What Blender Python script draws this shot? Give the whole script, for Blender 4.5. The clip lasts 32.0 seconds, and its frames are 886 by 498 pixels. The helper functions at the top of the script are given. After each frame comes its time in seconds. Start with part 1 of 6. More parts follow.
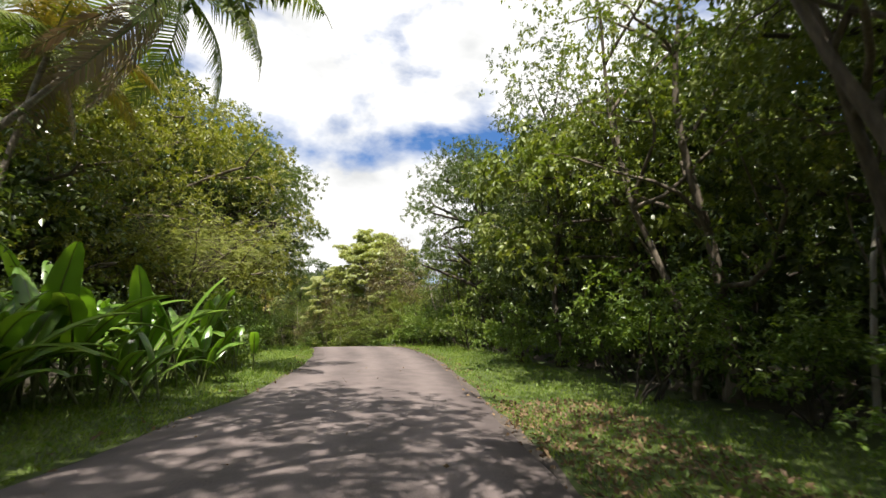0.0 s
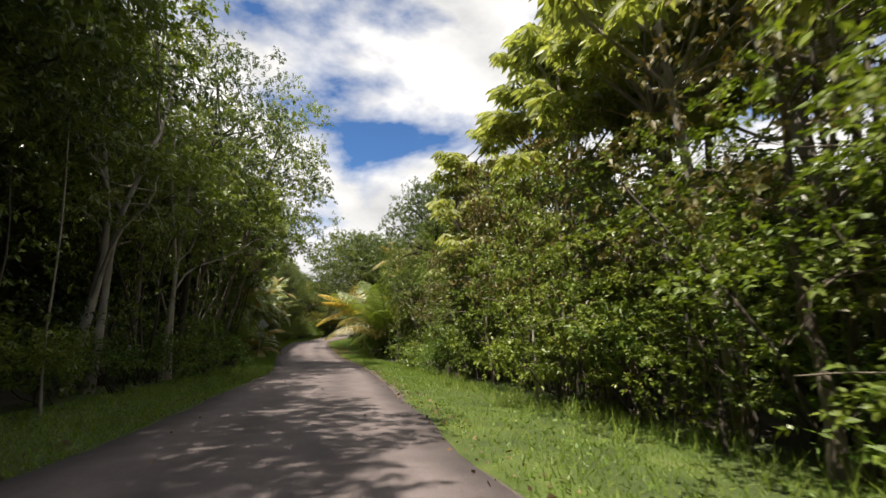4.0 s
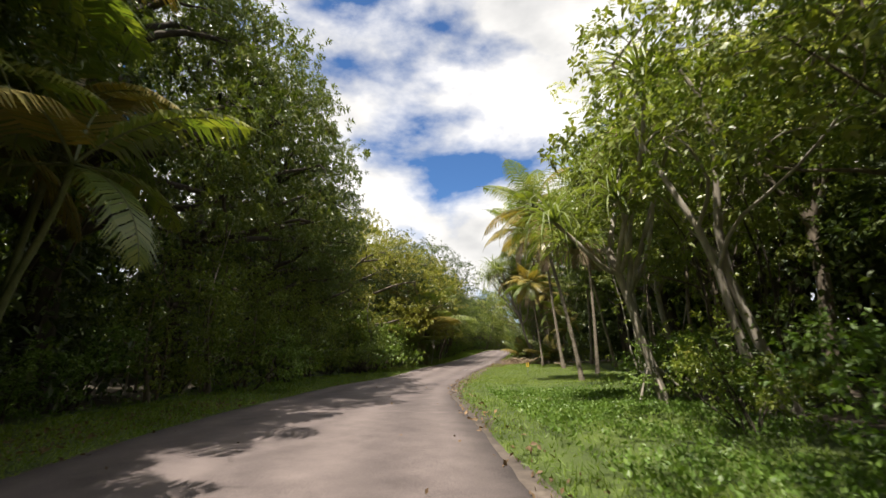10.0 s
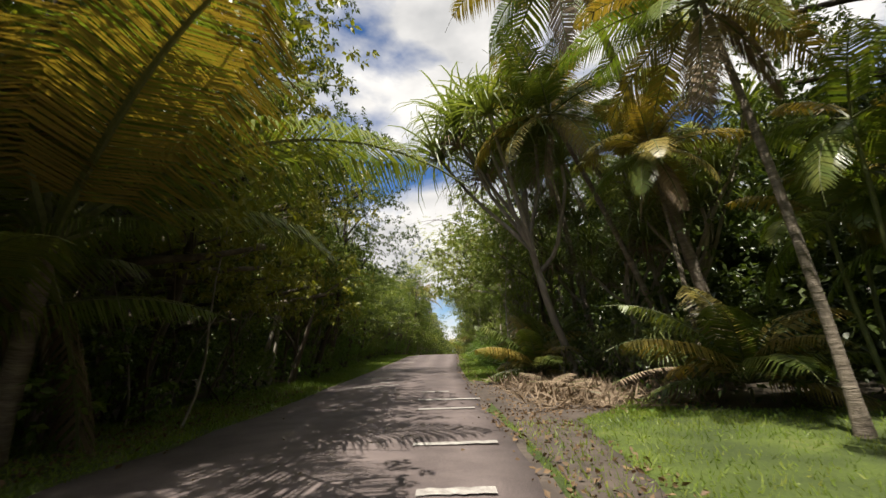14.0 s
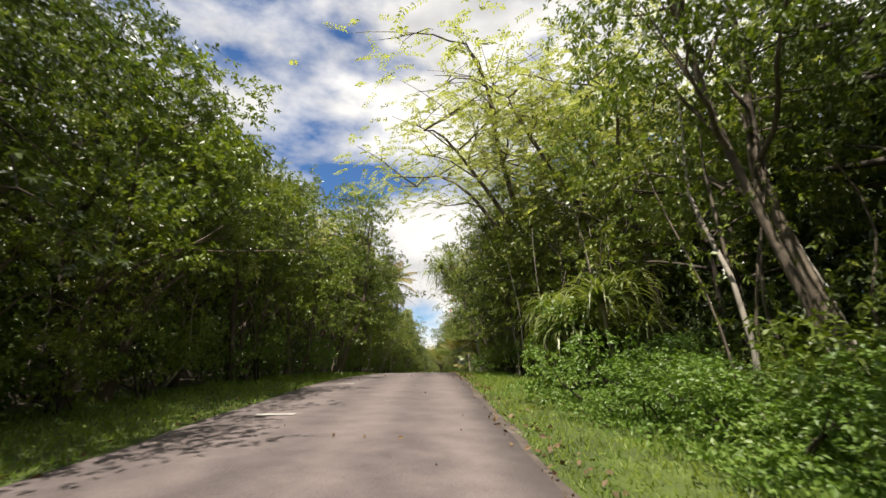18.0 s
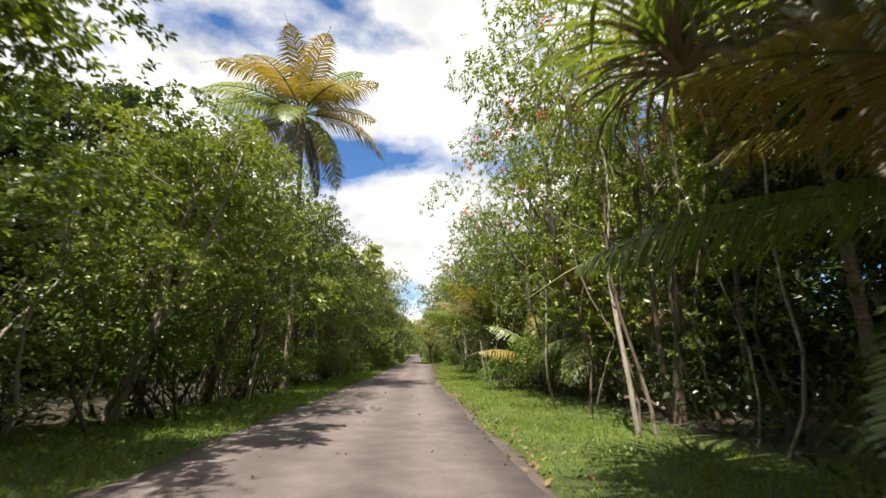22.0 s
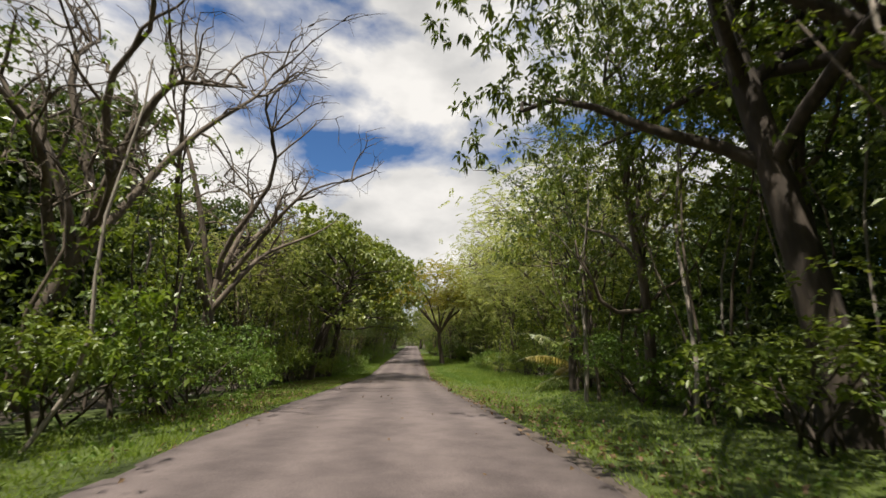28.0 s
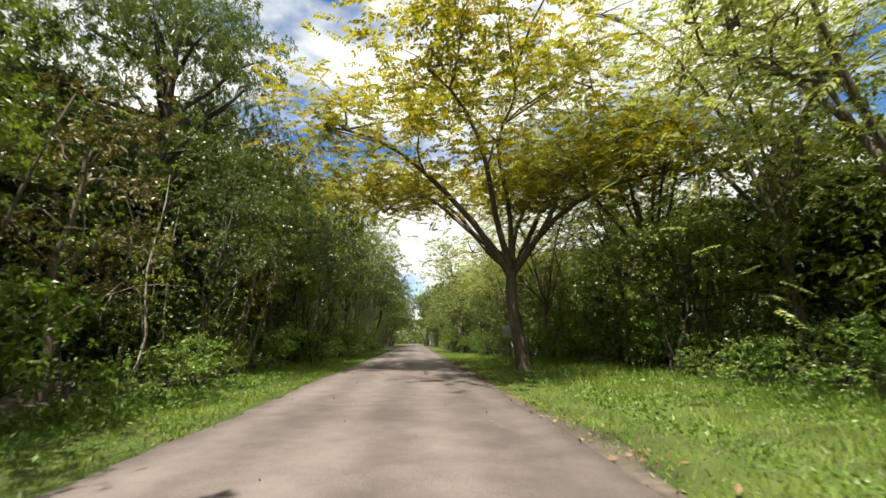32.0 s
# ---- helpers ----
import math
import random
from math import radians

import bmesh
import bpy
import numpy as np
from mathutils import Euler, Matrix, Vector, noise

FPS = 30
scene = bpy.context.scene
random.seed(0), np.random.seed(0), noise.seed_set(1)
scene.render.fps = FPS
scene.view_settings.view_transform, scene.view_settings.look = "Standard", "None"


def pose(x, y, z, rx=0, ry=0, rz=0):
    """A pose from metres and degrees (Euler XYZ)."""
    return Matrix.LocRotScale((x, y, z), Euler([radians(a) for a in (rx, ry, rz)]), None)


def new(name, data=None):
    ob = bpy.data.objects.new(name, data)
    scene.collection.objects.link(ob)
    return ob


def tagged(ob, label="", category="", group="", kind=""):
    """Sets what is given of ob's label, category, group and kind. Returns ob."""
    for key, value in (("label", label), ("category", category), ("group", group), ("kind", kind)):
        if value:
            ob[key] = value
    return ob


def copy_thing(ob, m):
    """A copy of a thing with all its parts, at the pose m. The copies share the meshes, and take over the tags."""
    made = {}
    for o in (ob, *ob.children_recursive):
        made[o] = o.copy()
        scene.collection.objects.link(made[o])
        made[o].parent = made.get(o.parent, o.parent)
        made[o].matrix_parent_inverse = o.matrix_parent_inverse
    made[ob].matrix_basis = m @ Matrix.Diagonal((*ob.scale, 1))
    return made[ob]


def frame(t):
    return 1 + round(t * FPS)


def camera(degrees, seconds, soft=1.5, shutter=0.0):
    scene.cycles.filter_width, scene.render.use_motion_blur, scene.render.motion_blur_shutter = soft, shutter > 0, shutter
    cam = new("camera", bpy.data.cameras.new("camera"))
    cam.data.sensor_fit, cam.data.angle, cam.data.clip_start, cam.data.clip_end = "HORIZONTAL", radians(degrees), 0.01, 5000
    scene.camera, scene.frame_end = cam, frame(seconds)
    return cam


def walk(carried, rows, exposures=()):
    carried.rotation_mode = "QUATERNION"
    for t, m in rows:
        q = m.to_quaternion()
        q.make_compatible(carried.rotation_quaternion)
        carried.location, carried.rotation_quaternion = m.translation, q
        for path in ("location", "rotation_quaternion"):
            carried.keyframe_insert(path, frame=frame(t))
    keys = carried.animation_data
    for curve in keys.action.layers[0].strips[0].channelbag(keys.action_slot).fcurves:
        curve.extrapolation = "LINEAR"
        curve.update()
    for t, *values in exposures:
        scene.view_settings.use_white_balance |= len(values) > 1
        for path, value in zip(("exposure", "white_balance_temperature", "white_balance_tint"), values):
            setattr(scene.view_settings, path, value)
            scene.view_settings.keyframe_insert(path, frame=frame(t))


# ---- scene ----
import functools

cam = camera(90.8, 32.0, 1.5, 0.10)
PATH = [
    (0.0, 0.00, 0.00, 1.300, 0.00, 11.20, -0.00),
    (0.5, -0.39, 5.18, 1.273, 0.14, 11.80, 0.18),
    (1.0, -0.69, 10.21, 1.306, 0.96, 12.60, 0.22),
    (1.5, -1.20, 15.14, 1.448, 2.49, 13.29, 0.22),
    (2.0, -1.98, 19.78, 1.667, 5.00, 13.76, 0.03),
    (2.5, -3.10, 24.31, 1.861, 9.41, 13.85, -0.33),
    (3.0, -4.56, 28.54, 1.954, 14.10, 12.07, -0.32),
    (3.5, -6.32, 32.70, 1.726, 18.96, 9.90, -0.43),
    (4.0, -8.51, 36.81, 1.356, 24.11, 9.24, -0.56),
    (4.5, -11.05, 40.82, 1.011, 29.11, 9.21, -0.33),
    (6.5, -22.85, 56.45, -0.078, 36.00, 11.00, -1.30),
    (7.0, -26.21, 60.24, -0.277, 36.37, 11.39, -1.47),
    (7.5, -29.94, 64.13, -0.467, 36.62, 11.49, -0.71),
    (8.0, -33.67, 68.02, -0.658, 36.87, 11.58, 0.06),
    (8.5, -36.98, 71.74, -0.792, 36.89, 11.78, 0.16),
    (9.0, -40.33, 75.52, -0.911, 36.86, 12.28, -0.04),
    (9.5, -43.67, 79.28, -0.869, 36.21, 12.30, 0.29),
    (10.0, -46.86, 83.39, -0.949, 35.99, 12.80, 0.23),
    (10.5, -50.01, 87.30, -0.981, 35.01, 12.93, 0.93),
    (11.0, -52.94, 91.05, -0.979, 33.73, 12.85, 1.18),
    (11.5, -55.52, 94.48, -1.148, 32.12, 12.97, 1.29),
    (12.0, -57.85, 97.96, -1.167, 30.16, 12.68, 1.67),
    (12.5, -59.93, 101.53, -1.277, 28.42, 12.68, 1.61),
    (13.0, -61.93, 105.27, -1.367, 26.81, 13.07, 1.72),
    (13.5, -63.79, 109.08, -1.373, 25.57, 13.45, 1.65),
    (14.0, -65.71, 112.83, -1.219, 24.45, 13.44, 1.67),
    (14.5, -67.30, 116.42, -1.206, 23.71, 13.32, 1.51),
    (15.0, -68.77, 119.69, -1.176, 22.96, 13.31, 1.35),
    (15.5, -70.17, 122.60, -1.212, 22.32, 13.49, 1.17),
    (17.5, -76.87, 137.12, -0.903, 22.00, 14.00, 0.60),
    (18.0, -78.82, 141.47, -0.712, 21.35, 14.49, 0.45),
    (18.5, -80.66, 146.04, -0.480, 21.08, 14.69, 0.21),
    (19.0, -82.74, 150.73, -0.290, 20.64, 14.58, 0.11),
    (19.5, -84.77, 155.52, -0.079, 20.21, 14.28, 0.02),
    (20.0, -86.82, 160.36, -0.038, 19.55, 13.86, -0.13),
    (20.5, -88.83, 165.33, -0.063, 19.45, 13.46, -0.11),
    (21.0, -90.80, 170.21, -0.109, 19.41, 12.76, -0.30),
    (21.5, -92.83, 175.22, -0.304, 19.45, 12.17, -0.52),
    (22.0, -94.93, 180.42, -0.628, 19.67, 11.77, -0.47),
    (22.5, -97.27, 185.72, -0.907, 19.50, 11.27, -0.32),
    (23.0, -99.63, 191.09, -1.165, 19.41, 11.16, -0.30),
    (23.5, -101.91, 196.50, -1.424, 19.28, 11.06, -0.37),
    (24.0, -104.39, 201.92, -1.660, 19.11, 11.06, -0.23),
    (24.5, -106.58, 207.34, -1.834, 18.99, 11.25, -0.30),
    (25.0, -108.73, 212.90, -2.074, 19.09, 11.36, -0.32),
    (25.5, -110.89, 218.22, -2.184, 19.16, 11.36, -0.45),
    (27.5, -119.26, 238.81, -2.781, 19.20, 10.90, 0.20),
    (28.0, -121.30, 243.78, -2.969, 19.48, 10.70, 0.05),
    (28.5, -123.52, 248.70, -3.203, 19.93, 10.30, -0.25),
    (29.0, -125.77, 253.41, -3.521, 20.13, 10.00, -0.28),
    (29.5, -128.02, 258.09, -3.895, 20.22, 9.80, -0.30),
    (30.0, -130.12, 262.66, -4.249, 20.13, 9.70, -0.28),
    (30.5, -132.25, 267.32, -4.585, 20.05, 9.60, -0.17),
    (31.0, -134.40, 272.18, -4.932, 19.73, 9.70, -0.21),
    (31.5, -136.51, 277.21, -5.299, 19.54, 9.90, -0.17),
    (32.0, -138.82, 282.54, -5.697, 19.51, 10.90, 0.24),
]
EXPOSURE = [(0.0, 1.25, 6600, 10), (1.5, 0.8, 6650, 10), (3.0, 0.75, 6650, 10), (4.0, 1.0, 6700, 11), (5.0, 1.0, 6750, 11), (7.0, 0.6, 6750, 11), (8.0, 0.2, 6750, 11), (9.0, 1.08, 6750, 11), (10.0, 1.1, 6750, 11), (11.0, 1.0, 6750, 11), (12.0, 1.2, 6750, 11), (13.5, 0.62, 6750, 11), (15.0, 1.5, 6750, 11), (18.0, 0.95, 6750, 11), (20.0, 1.05, 6750, 11), (21.5, 1.3, 6750, 11), (23.0, 1.0, 6750, 11), (24.0, 0.88, 6750, 11), (25.0, 1.25, 6750, 11), (28.0, 0.65, 6750, 11), (29.0, 0.6, 6750, 11), (30.0, 1.0, 6800, 8), (31.0, 1.02, 6850, 5), (32.0, 1.3, 6850, 5)]
walk(cam, [(t, pose(x, y, z, 90 + pitch, roll, yaw)) for t, x, y, z, yaw, pitch, roll in PATH], EXPOSURE)
EYE = 1.3

# ---- the line of the road, from the drive ----
LINE = np.array([(x, y, z) for _, x, y, z, *_ in PATH])
STEP = np.hypot(*np.diff(LINE[:, :2], axis=0).T)
ALONG = np.r_[0, np.cumsum(STEP)]
BACK, AHEAD = 60.0, 230.0
FIRST = LINE[0] - (LINE[1] - LINE[0]) / STEP[0] * BACK * (1, 1, 0)
LAST = LINE[-1] + (LINE[-1] - LINE[-3]) / (ALONG[-1] - ALONG[-3]) * AHEAD * (1, 1, 0.24)
GRID = np.arange(-BACK, ALONG[-1] + AHEAD, 0.5)
AXIS = np.stack([np.interp(GRID, np.r_[-BACK, ALONG, ALONG[-1] + AHEAD], np.r_[a, b, c])
                 for a, b, c in zip(FIRST[:, None], LINE.T, LAST[:, None])], 1)
AXIS = np.stack([np.convolve(np.pad(a, 6, mode="reflect", reflect_type="odd"), np.ones(13) / 13, "valid") for a in AXIS.T], 1)
AXIS[:, 2] -= EYE
WAY = np.gradient(AXIS[:, :2], axis=0)
WAY /= np.linalg.norm(WAY, axis=1)[:, None]
END = GRID[-1]


def at(s, d, h=0.0):
    """Metres along the road, metres to its side (right positive), metres above it."""
    s = np.asarray(s, float)
    x, y, z = (np.interp(s, GRID, AXIS[:, i]) for i in range(3))
    a, b = (np.interp(s, GRID, WAY[:, i]) for i in range(2))
    return np.stack([x + b * d, y - a * d, z + h + bank(s, d)], -1)


def bank(s, d):
    """The ground swells a little beyond the verges."""
    far = np.maximum(np.abs(d) - 4.5, 0)
    return np.minimum(far * 0.05, 0.5) - 0.02 * (np.abs(d) > 3.2)


def heading(s):
    a, b = (np.interp(s, GRID, WAY[:, i]) for i in range(2))
    return math.atan2(b, a)


def place(s, d, h=0.0, turn=0.0, scale=1.0, lean=(0.0, 0.0)):
    """A pose on the ground: turn round z, lean (along the road, to the right) in degrees."""
    p = at(s, d, h)
    base = Matrix.Translation(p) @ Matrix.Rotation(heading(s) - math.pi / 2, 4, "Z")
    tilt = Matrix.Rotation(radians(-lean[0]), 4, "X") @ Matrix.Rotation(radians(lean[1]), 4, "Y")
    sc = scale if hasattr(scale, "__len__") else (scale,) * 3
    return base @ tilt @ Matrix.Rotation(radians(turn), 4, "Z") @ Matrix.Diagonal((*sc, 1))


# ---- sky and sun ----
SUN_AZ, SUN_EL = 186.0, 66.0  # compass-like: degrees clockwise from +y
world = bpy.data.worlds.new("sky")
scene.world = world
world.use_nodes = True
wn, wl = world.node_tree.nodes, world.node_tree.links
wn.clear()
sky = wn.new("ShaderNodeTexSky")
sky.sky_type, sky.sun_disc = "NISHITA", False
sky.sun_elevation, sky.sun_rotation = radians(SUN_EL), radians(SUN_AZ)
sky.air_density, sky.dust_density, sky.ozone_density = 1.0, 0.4, 3.0
coord = wn.new("ShaderNodeTexCoord")
flat = wn.new("ShaderNodeMapping")
flat.inputs["Scale"].default_value = (1.0, 1.0, 1.9)
flat.inputs["Location"].default_value = (3.1, 0.4, 0.25)
puff = wn.new("ShaderNodeTexNoise")
puff.inputs["Scale"].default_value, puff.inputs["Detail"].default_value = 2.6, 7
puff.inputs["Roughness"].default_value = 0.52
puff.inputs["Distortion"].default_value = 0.15
cover = wn.new("ShaderNodeValToRGB")
cover.color_ramp.elements[0].position, cover.color_ramp.elements[1].position = 0.40, 0.52
grey = wn.new("ShaderNodeTexNoise")
grey.inputs["Scale"].default_value, grey.inputs["Detail"].default_value = 4.0, 5
tone = wn.new("ShaderNodeValToRGB")
tone.color_ramp.elements[0].position, tone.color_ramp.elements[0].color = 0.3, (0.42, 0.43, 0.44, 1)
tone.color_ramp.elements[1].position, tone.color_ramp.elements[1].color = 0.6, (0.74, 0.735, 0.72, 1)
dim = wn.new("ShaderNodeMix")
dim.data_type, dim.blend_type = "RGBA", "MULTIPLY"
dim.inputs["Factor"].default_value = 1.0
dim.inputs["B"].default_value = (0.045, 0.068, 0.091, 1)
both = wn.new("ShaderNodeMix")
both.data_type = "RGBA"
glow = wn.new("ShaderNodeBackground")
sky_out = wn.new("ShaderNodeOutputWorld")
wl.new(coord.outputs["Generated"], flat.inputs["Vector"])
wl.new(flat.outputs["Vector"], puff.inputs["Vector"])
wl.new(flat.outputs["Vector"], grey.inputs["Vector"])
wl.new(puff.outputs["Fac"], cover.inputs["Fac"])
wl.new(grey.outputs["Fac"], tone.inputs["Fac"])
wl.new(sky.outputs["Color"], dim.inputs["A"])
wl.new(cover.outputs["Color"], both.inputs["Factor"])
wl.new(dim.outputs["Result"], both.inputs["A"])
wl.new(tone.outputs["Color"], both.inputs["B"])
wl.new(both.outputs["Result"], glow.inputs["Color"])
wl.new(glow.outputs["Background"], sky_out.inputs["Surface"])
glow.inputs["Strength"].default_value = 0.8

sun = new("sun", bpy.data.lights.new("sun", "SUN"))
sun.data.energy, sun.data.angle, sun.data.color = 5.0, radians(0.55), (1.0, 0.95, 0.85)
SUN_TO = Vector((math.sin(radians(SUN_AZ)) * math.cos(radians(SUN_EL)), math.cos(radians(SUN_AZ)) * math.cos(radians(SUN_EL)), math.sin(radians(SUN_EL))))
sun.matrix_world = Matrix.Translation((0, 0, 60)) @ SUN_TO.to_track_quat("Z", "Y").to_matrix().to_4x4()


# ---- materials ----
def shader(name):
    m = bpy.data.materials.new(name)
    m.use_nodes = True
    n, l = m.node_tree.nodes, m.node_tree.links
    return m, n, l, n["Principled BSDF"]


def ramp(n, stops):
    r = n.new("ShaderNodeValToRGB")
    e = r.color_ramp.elements
    while len(e) < len(stops):
        e.new(0.5)
    for k, (p, c) in zip(e, stops):
        k.position, k.color = p, (*c, 1)
    return r


def leaf_mat(name, stops, gloss=0.40, through_it=0.28, tint=(1.6, 1.75, 0.5)):
    """Foliage: each leaf its own shade, each plant a shade of its own, light through the blade."""
    stops = [(p, (c[0] * 1.2, c[1] * 1.16, c[2] * 1.7) if c[1] > 0.85 * c[0] else c) for p, c in stops]  # fresher green
    m, n, l, b = shader(name)
    geo, info = n.new("ShaderNodeNewGeometry"), n.new("ShaderNodeObjectInfo")
    pos, big = n.new("ShaderNodeTexCoord"), n.new("ShaderNodeTexNoise")
    big.inputs["Scale"].default_value, big.inputs["Detail"].default_value = 0.8, 4
    l.new(pos.outputs["Object"], big.inputs["Vector"])
    a1 = n.new("ShaderNodeMath"); a1.operation = "MULTIPLY_ADD"
    a1.inputs[1].default_value, a1.inputs[2].default_value = 0.36, 0.0
    l.new(geo.outputs["Random Per Island"], a1.inputs[0])
    a2 = n.new("ShaderNodeMath"); a2.operation = "MULTIPLY_ADD"
    a2.inputs[1].default_value = 0.72
    l.new(big.outputs["Fac"], a2.inputs[0]); l.new(a1.outputs[0], a2.inputs[2])
    a3 = n.new("ShaderNodeMath"); a3.operation = "MULTIPLY_ADD"
    a3.inputs[1].default_value, a3.use_clamp = 0.22, True
    l.new(info.outputs["Random"], a3.inputs[0]); l.new(a2.outputs[0], a3.inputs[2])
    sub = n.new("ShaderNodeMath"); sub.operation = "SUBTRACT"; sub.inputs[1].default_value = 0.13
    l.new(a3.outputs[0], sub.inputs[0])
    r = ramp(n, stops)
    l.new(sub.outputs[0], r.inputs["Fac"]); l.new(r.outputs["Color"], b.inputs["Base Color"])
    b.inputs["Roughness"].default_value = gloss
    b.inputs["Specular IOR Level"].default_value = 0.42
    mul = n.new("ShaderNodeMix"); mul.data_type, mul.blend_type = "RGBA", "MULTIPLY"
    mul.inputs["Factor"].default_value, mul.inputs["B"].default_value = 1.0, (*tint, 1)
    l.new(r.outputs["Color"], mul.inputs["A"])
    tr, mix = n.new("ShaderNodeBsdfTranslucent"), n.new("ShaderNodeMixShader")
    mix.inputs["Fac"].default_value = through_it
    l.new(mul.outputs["Result"], tr.inputs["Color"])
    l.new(b.outputs["BSDF"], mix.inputs[1]); l.new(tr.outputs["BSDF"], mix.inputs[2])
    l.new(mix.outputs["Shader"], n["Material Output"].inputs["Surface"])
    return m


def rough_mat(name, dark, light, scale, rough=0.9, bump=0.3, stretch=(1, 1, 1), spots=None, detail=8, place_by="Object", fine=5.0):
    """Bark, soil, wood: two scales of mottling and a relief."""
    m, n, l, b = shader(name)
    pos, mp = n.new("ShaderNodeTexCoord"), n.new("ShaderNodeMapping")
    mp.inputs["Scale"].default_value = stretch
    l.new(pos.outputs[place_by], mp.inputs["Vector"])
    t1, t2 = n.new("ShaderNodeTexNoise"), n.new("ShaderNodeTexNoise")
    t1.inputs["Scale"].default_value, t1.inputs["Detail"].default_value = scale, detail
    t2.inputs["Scale"].default_value, t2.inputs["Detail"].default_value = scale * fine, 4
    l.new(mp.outputs["Vector"], t1.inputs["Vector"]); l.new(mp.outputs["Vector"], t2.inputs["Vector"])
    mid = tuple((x + y) / 2 for x, y in zip(dark, light))
    r = ramp(n, [(0.3, dark), (0.5, mid), (0.68, light)] if spots is None else [(0.3, dark), (0.5, mid), (0.62, light), (0.72, spots)])
    av = n.new("ShaderNodeMix"); av.data_type = "FLOAT"; av.inputs["Factor"].default_value = 0.4
    l.new(t1.outputs["Fac"], av.inputs["A"]); l.new(t2.outputs["Fac"], av.inputs["B"])
    l.new(av.outputs["Result"], r.inputs["Fac"]); l.new(r.outputs["Color"], b.inputs["Base Color"])
    b.inputs["Roughness"].default_value = rough
    bp = n.new("ShaderNodeBump"); bp.inputs["Strength"].default_value, bp.inputs["Distance"].default_value = bump, 0.05
    l.new(av.outputs["Result"], bp.inputs["Height"]); l.new(bp.outputs["Normal"], b.inputs["Normal"])
    return m


def plain_mat(name, col, rough=0.5, metal=0.0):
    m, n, l, b = shader(name)
    t = n.new("ShaderNodeTexNoise"); t.inputs["Scale"].default_value, t.inputs["Detail"].default_value = 14, 6
    r = ramp(n, [(0.3, tuple(c * 0.72 for c in col)), (0.65, col)])
    l.new(t.outputs["Fac"], r.inputs["Fac"]); l.new(r.outputs["Color"], b.inputs["Base Color"])
    b.inputs["Roughness"].default_value, b.inputs["Metallic"].default_value = rough, metal
    return m


def asphalt():
    """Old brownish asphalt: fine stone grain, wheel tracks, patches, pale dust."""
    m, n, l, b = shader("asphalt")
    pos, uv = n.new("ShaderNodeTexCoord"), n.new("ShaderNodeUVMap")
    fine, mid, wide = (n.new("ShaderNodeTexNoise") for _ in range(3))
    for t, sc, de in ((fine, 60, 6), (mid, 2.2, 8), (wide, 0.22, 4)):
        t.inputs["Scale"].default_value, t.inputs["Detail"].default_value = sc, de
        l.new(pos.outputs["Object"], t.inputs["Vector"])
    sep = n.new("ShaderNodeSeparateXYZ"); l.new(uv.outputs["UV"], sep.inputs["Vector"])
    wave = n.new("ShaderNodeMath"); wave.operation = "SINE"
    k = n.new("ShaderNodeMath"); k.operation = "MULTIPLY"; k.inputs[1].default_value = 4.1
    l.new(sep.outputs["X"], k.inputs[0]); l.new(k.outputs[0], wave.inputs[0])
    a = n.new("ShaderNodeMath"); a.operation = "MULTIPLY_ADD"; a.inputs[1].default_value = 0.05
    l.new(wave.outputs[0], a.inputs[0])
    mixed = n.new("ShaderNodeMix"); mixed.data_type = "FLOAT"; mixed.inputs["Factor"].default_value = 0.45
    l.new(mid.outputs["Fac"], mixed.inputs["A"]); l.new(wide.outputs["Fac"], mixed.inputs["B"])
    m2 = n.new("ShaderNodeMix"); m2.data_type = "FLOAT"; m2.inputs["Factor"].default_value = 0.42
    l.new(mixed.outputs["Result"], m2.inputs["A"]); l.new(fine.outputs["Fac"], m2.inputs["B"])
    l.new(m2.outputs["Result"], a.inputs[2])
    r = ramp(n, [(0.36, (0.056, 0.043, 0.042)), (0.5, (0.104, 0.082, 0.079)), (0.64, (0.156, 0.125, 0.119))])
    l.new(a.outputs[0], r.inputs["Fac"]); l.new(r.outputs["Color"], b.inputs["Base Color"])
    b.inputs["Roughness"].default_value = 0.82
    bp = n.new("ShaderNodeBump"); bp.inputs["Strength"].default_value, bp.inputs["Distance"].default_value = 0.35, 0.01
    l.new(fine.outputs["Fac"], bp.inputs["Height"]); l.new(bp.outputs["Normal"], b.inputs["Normal"])
    return m


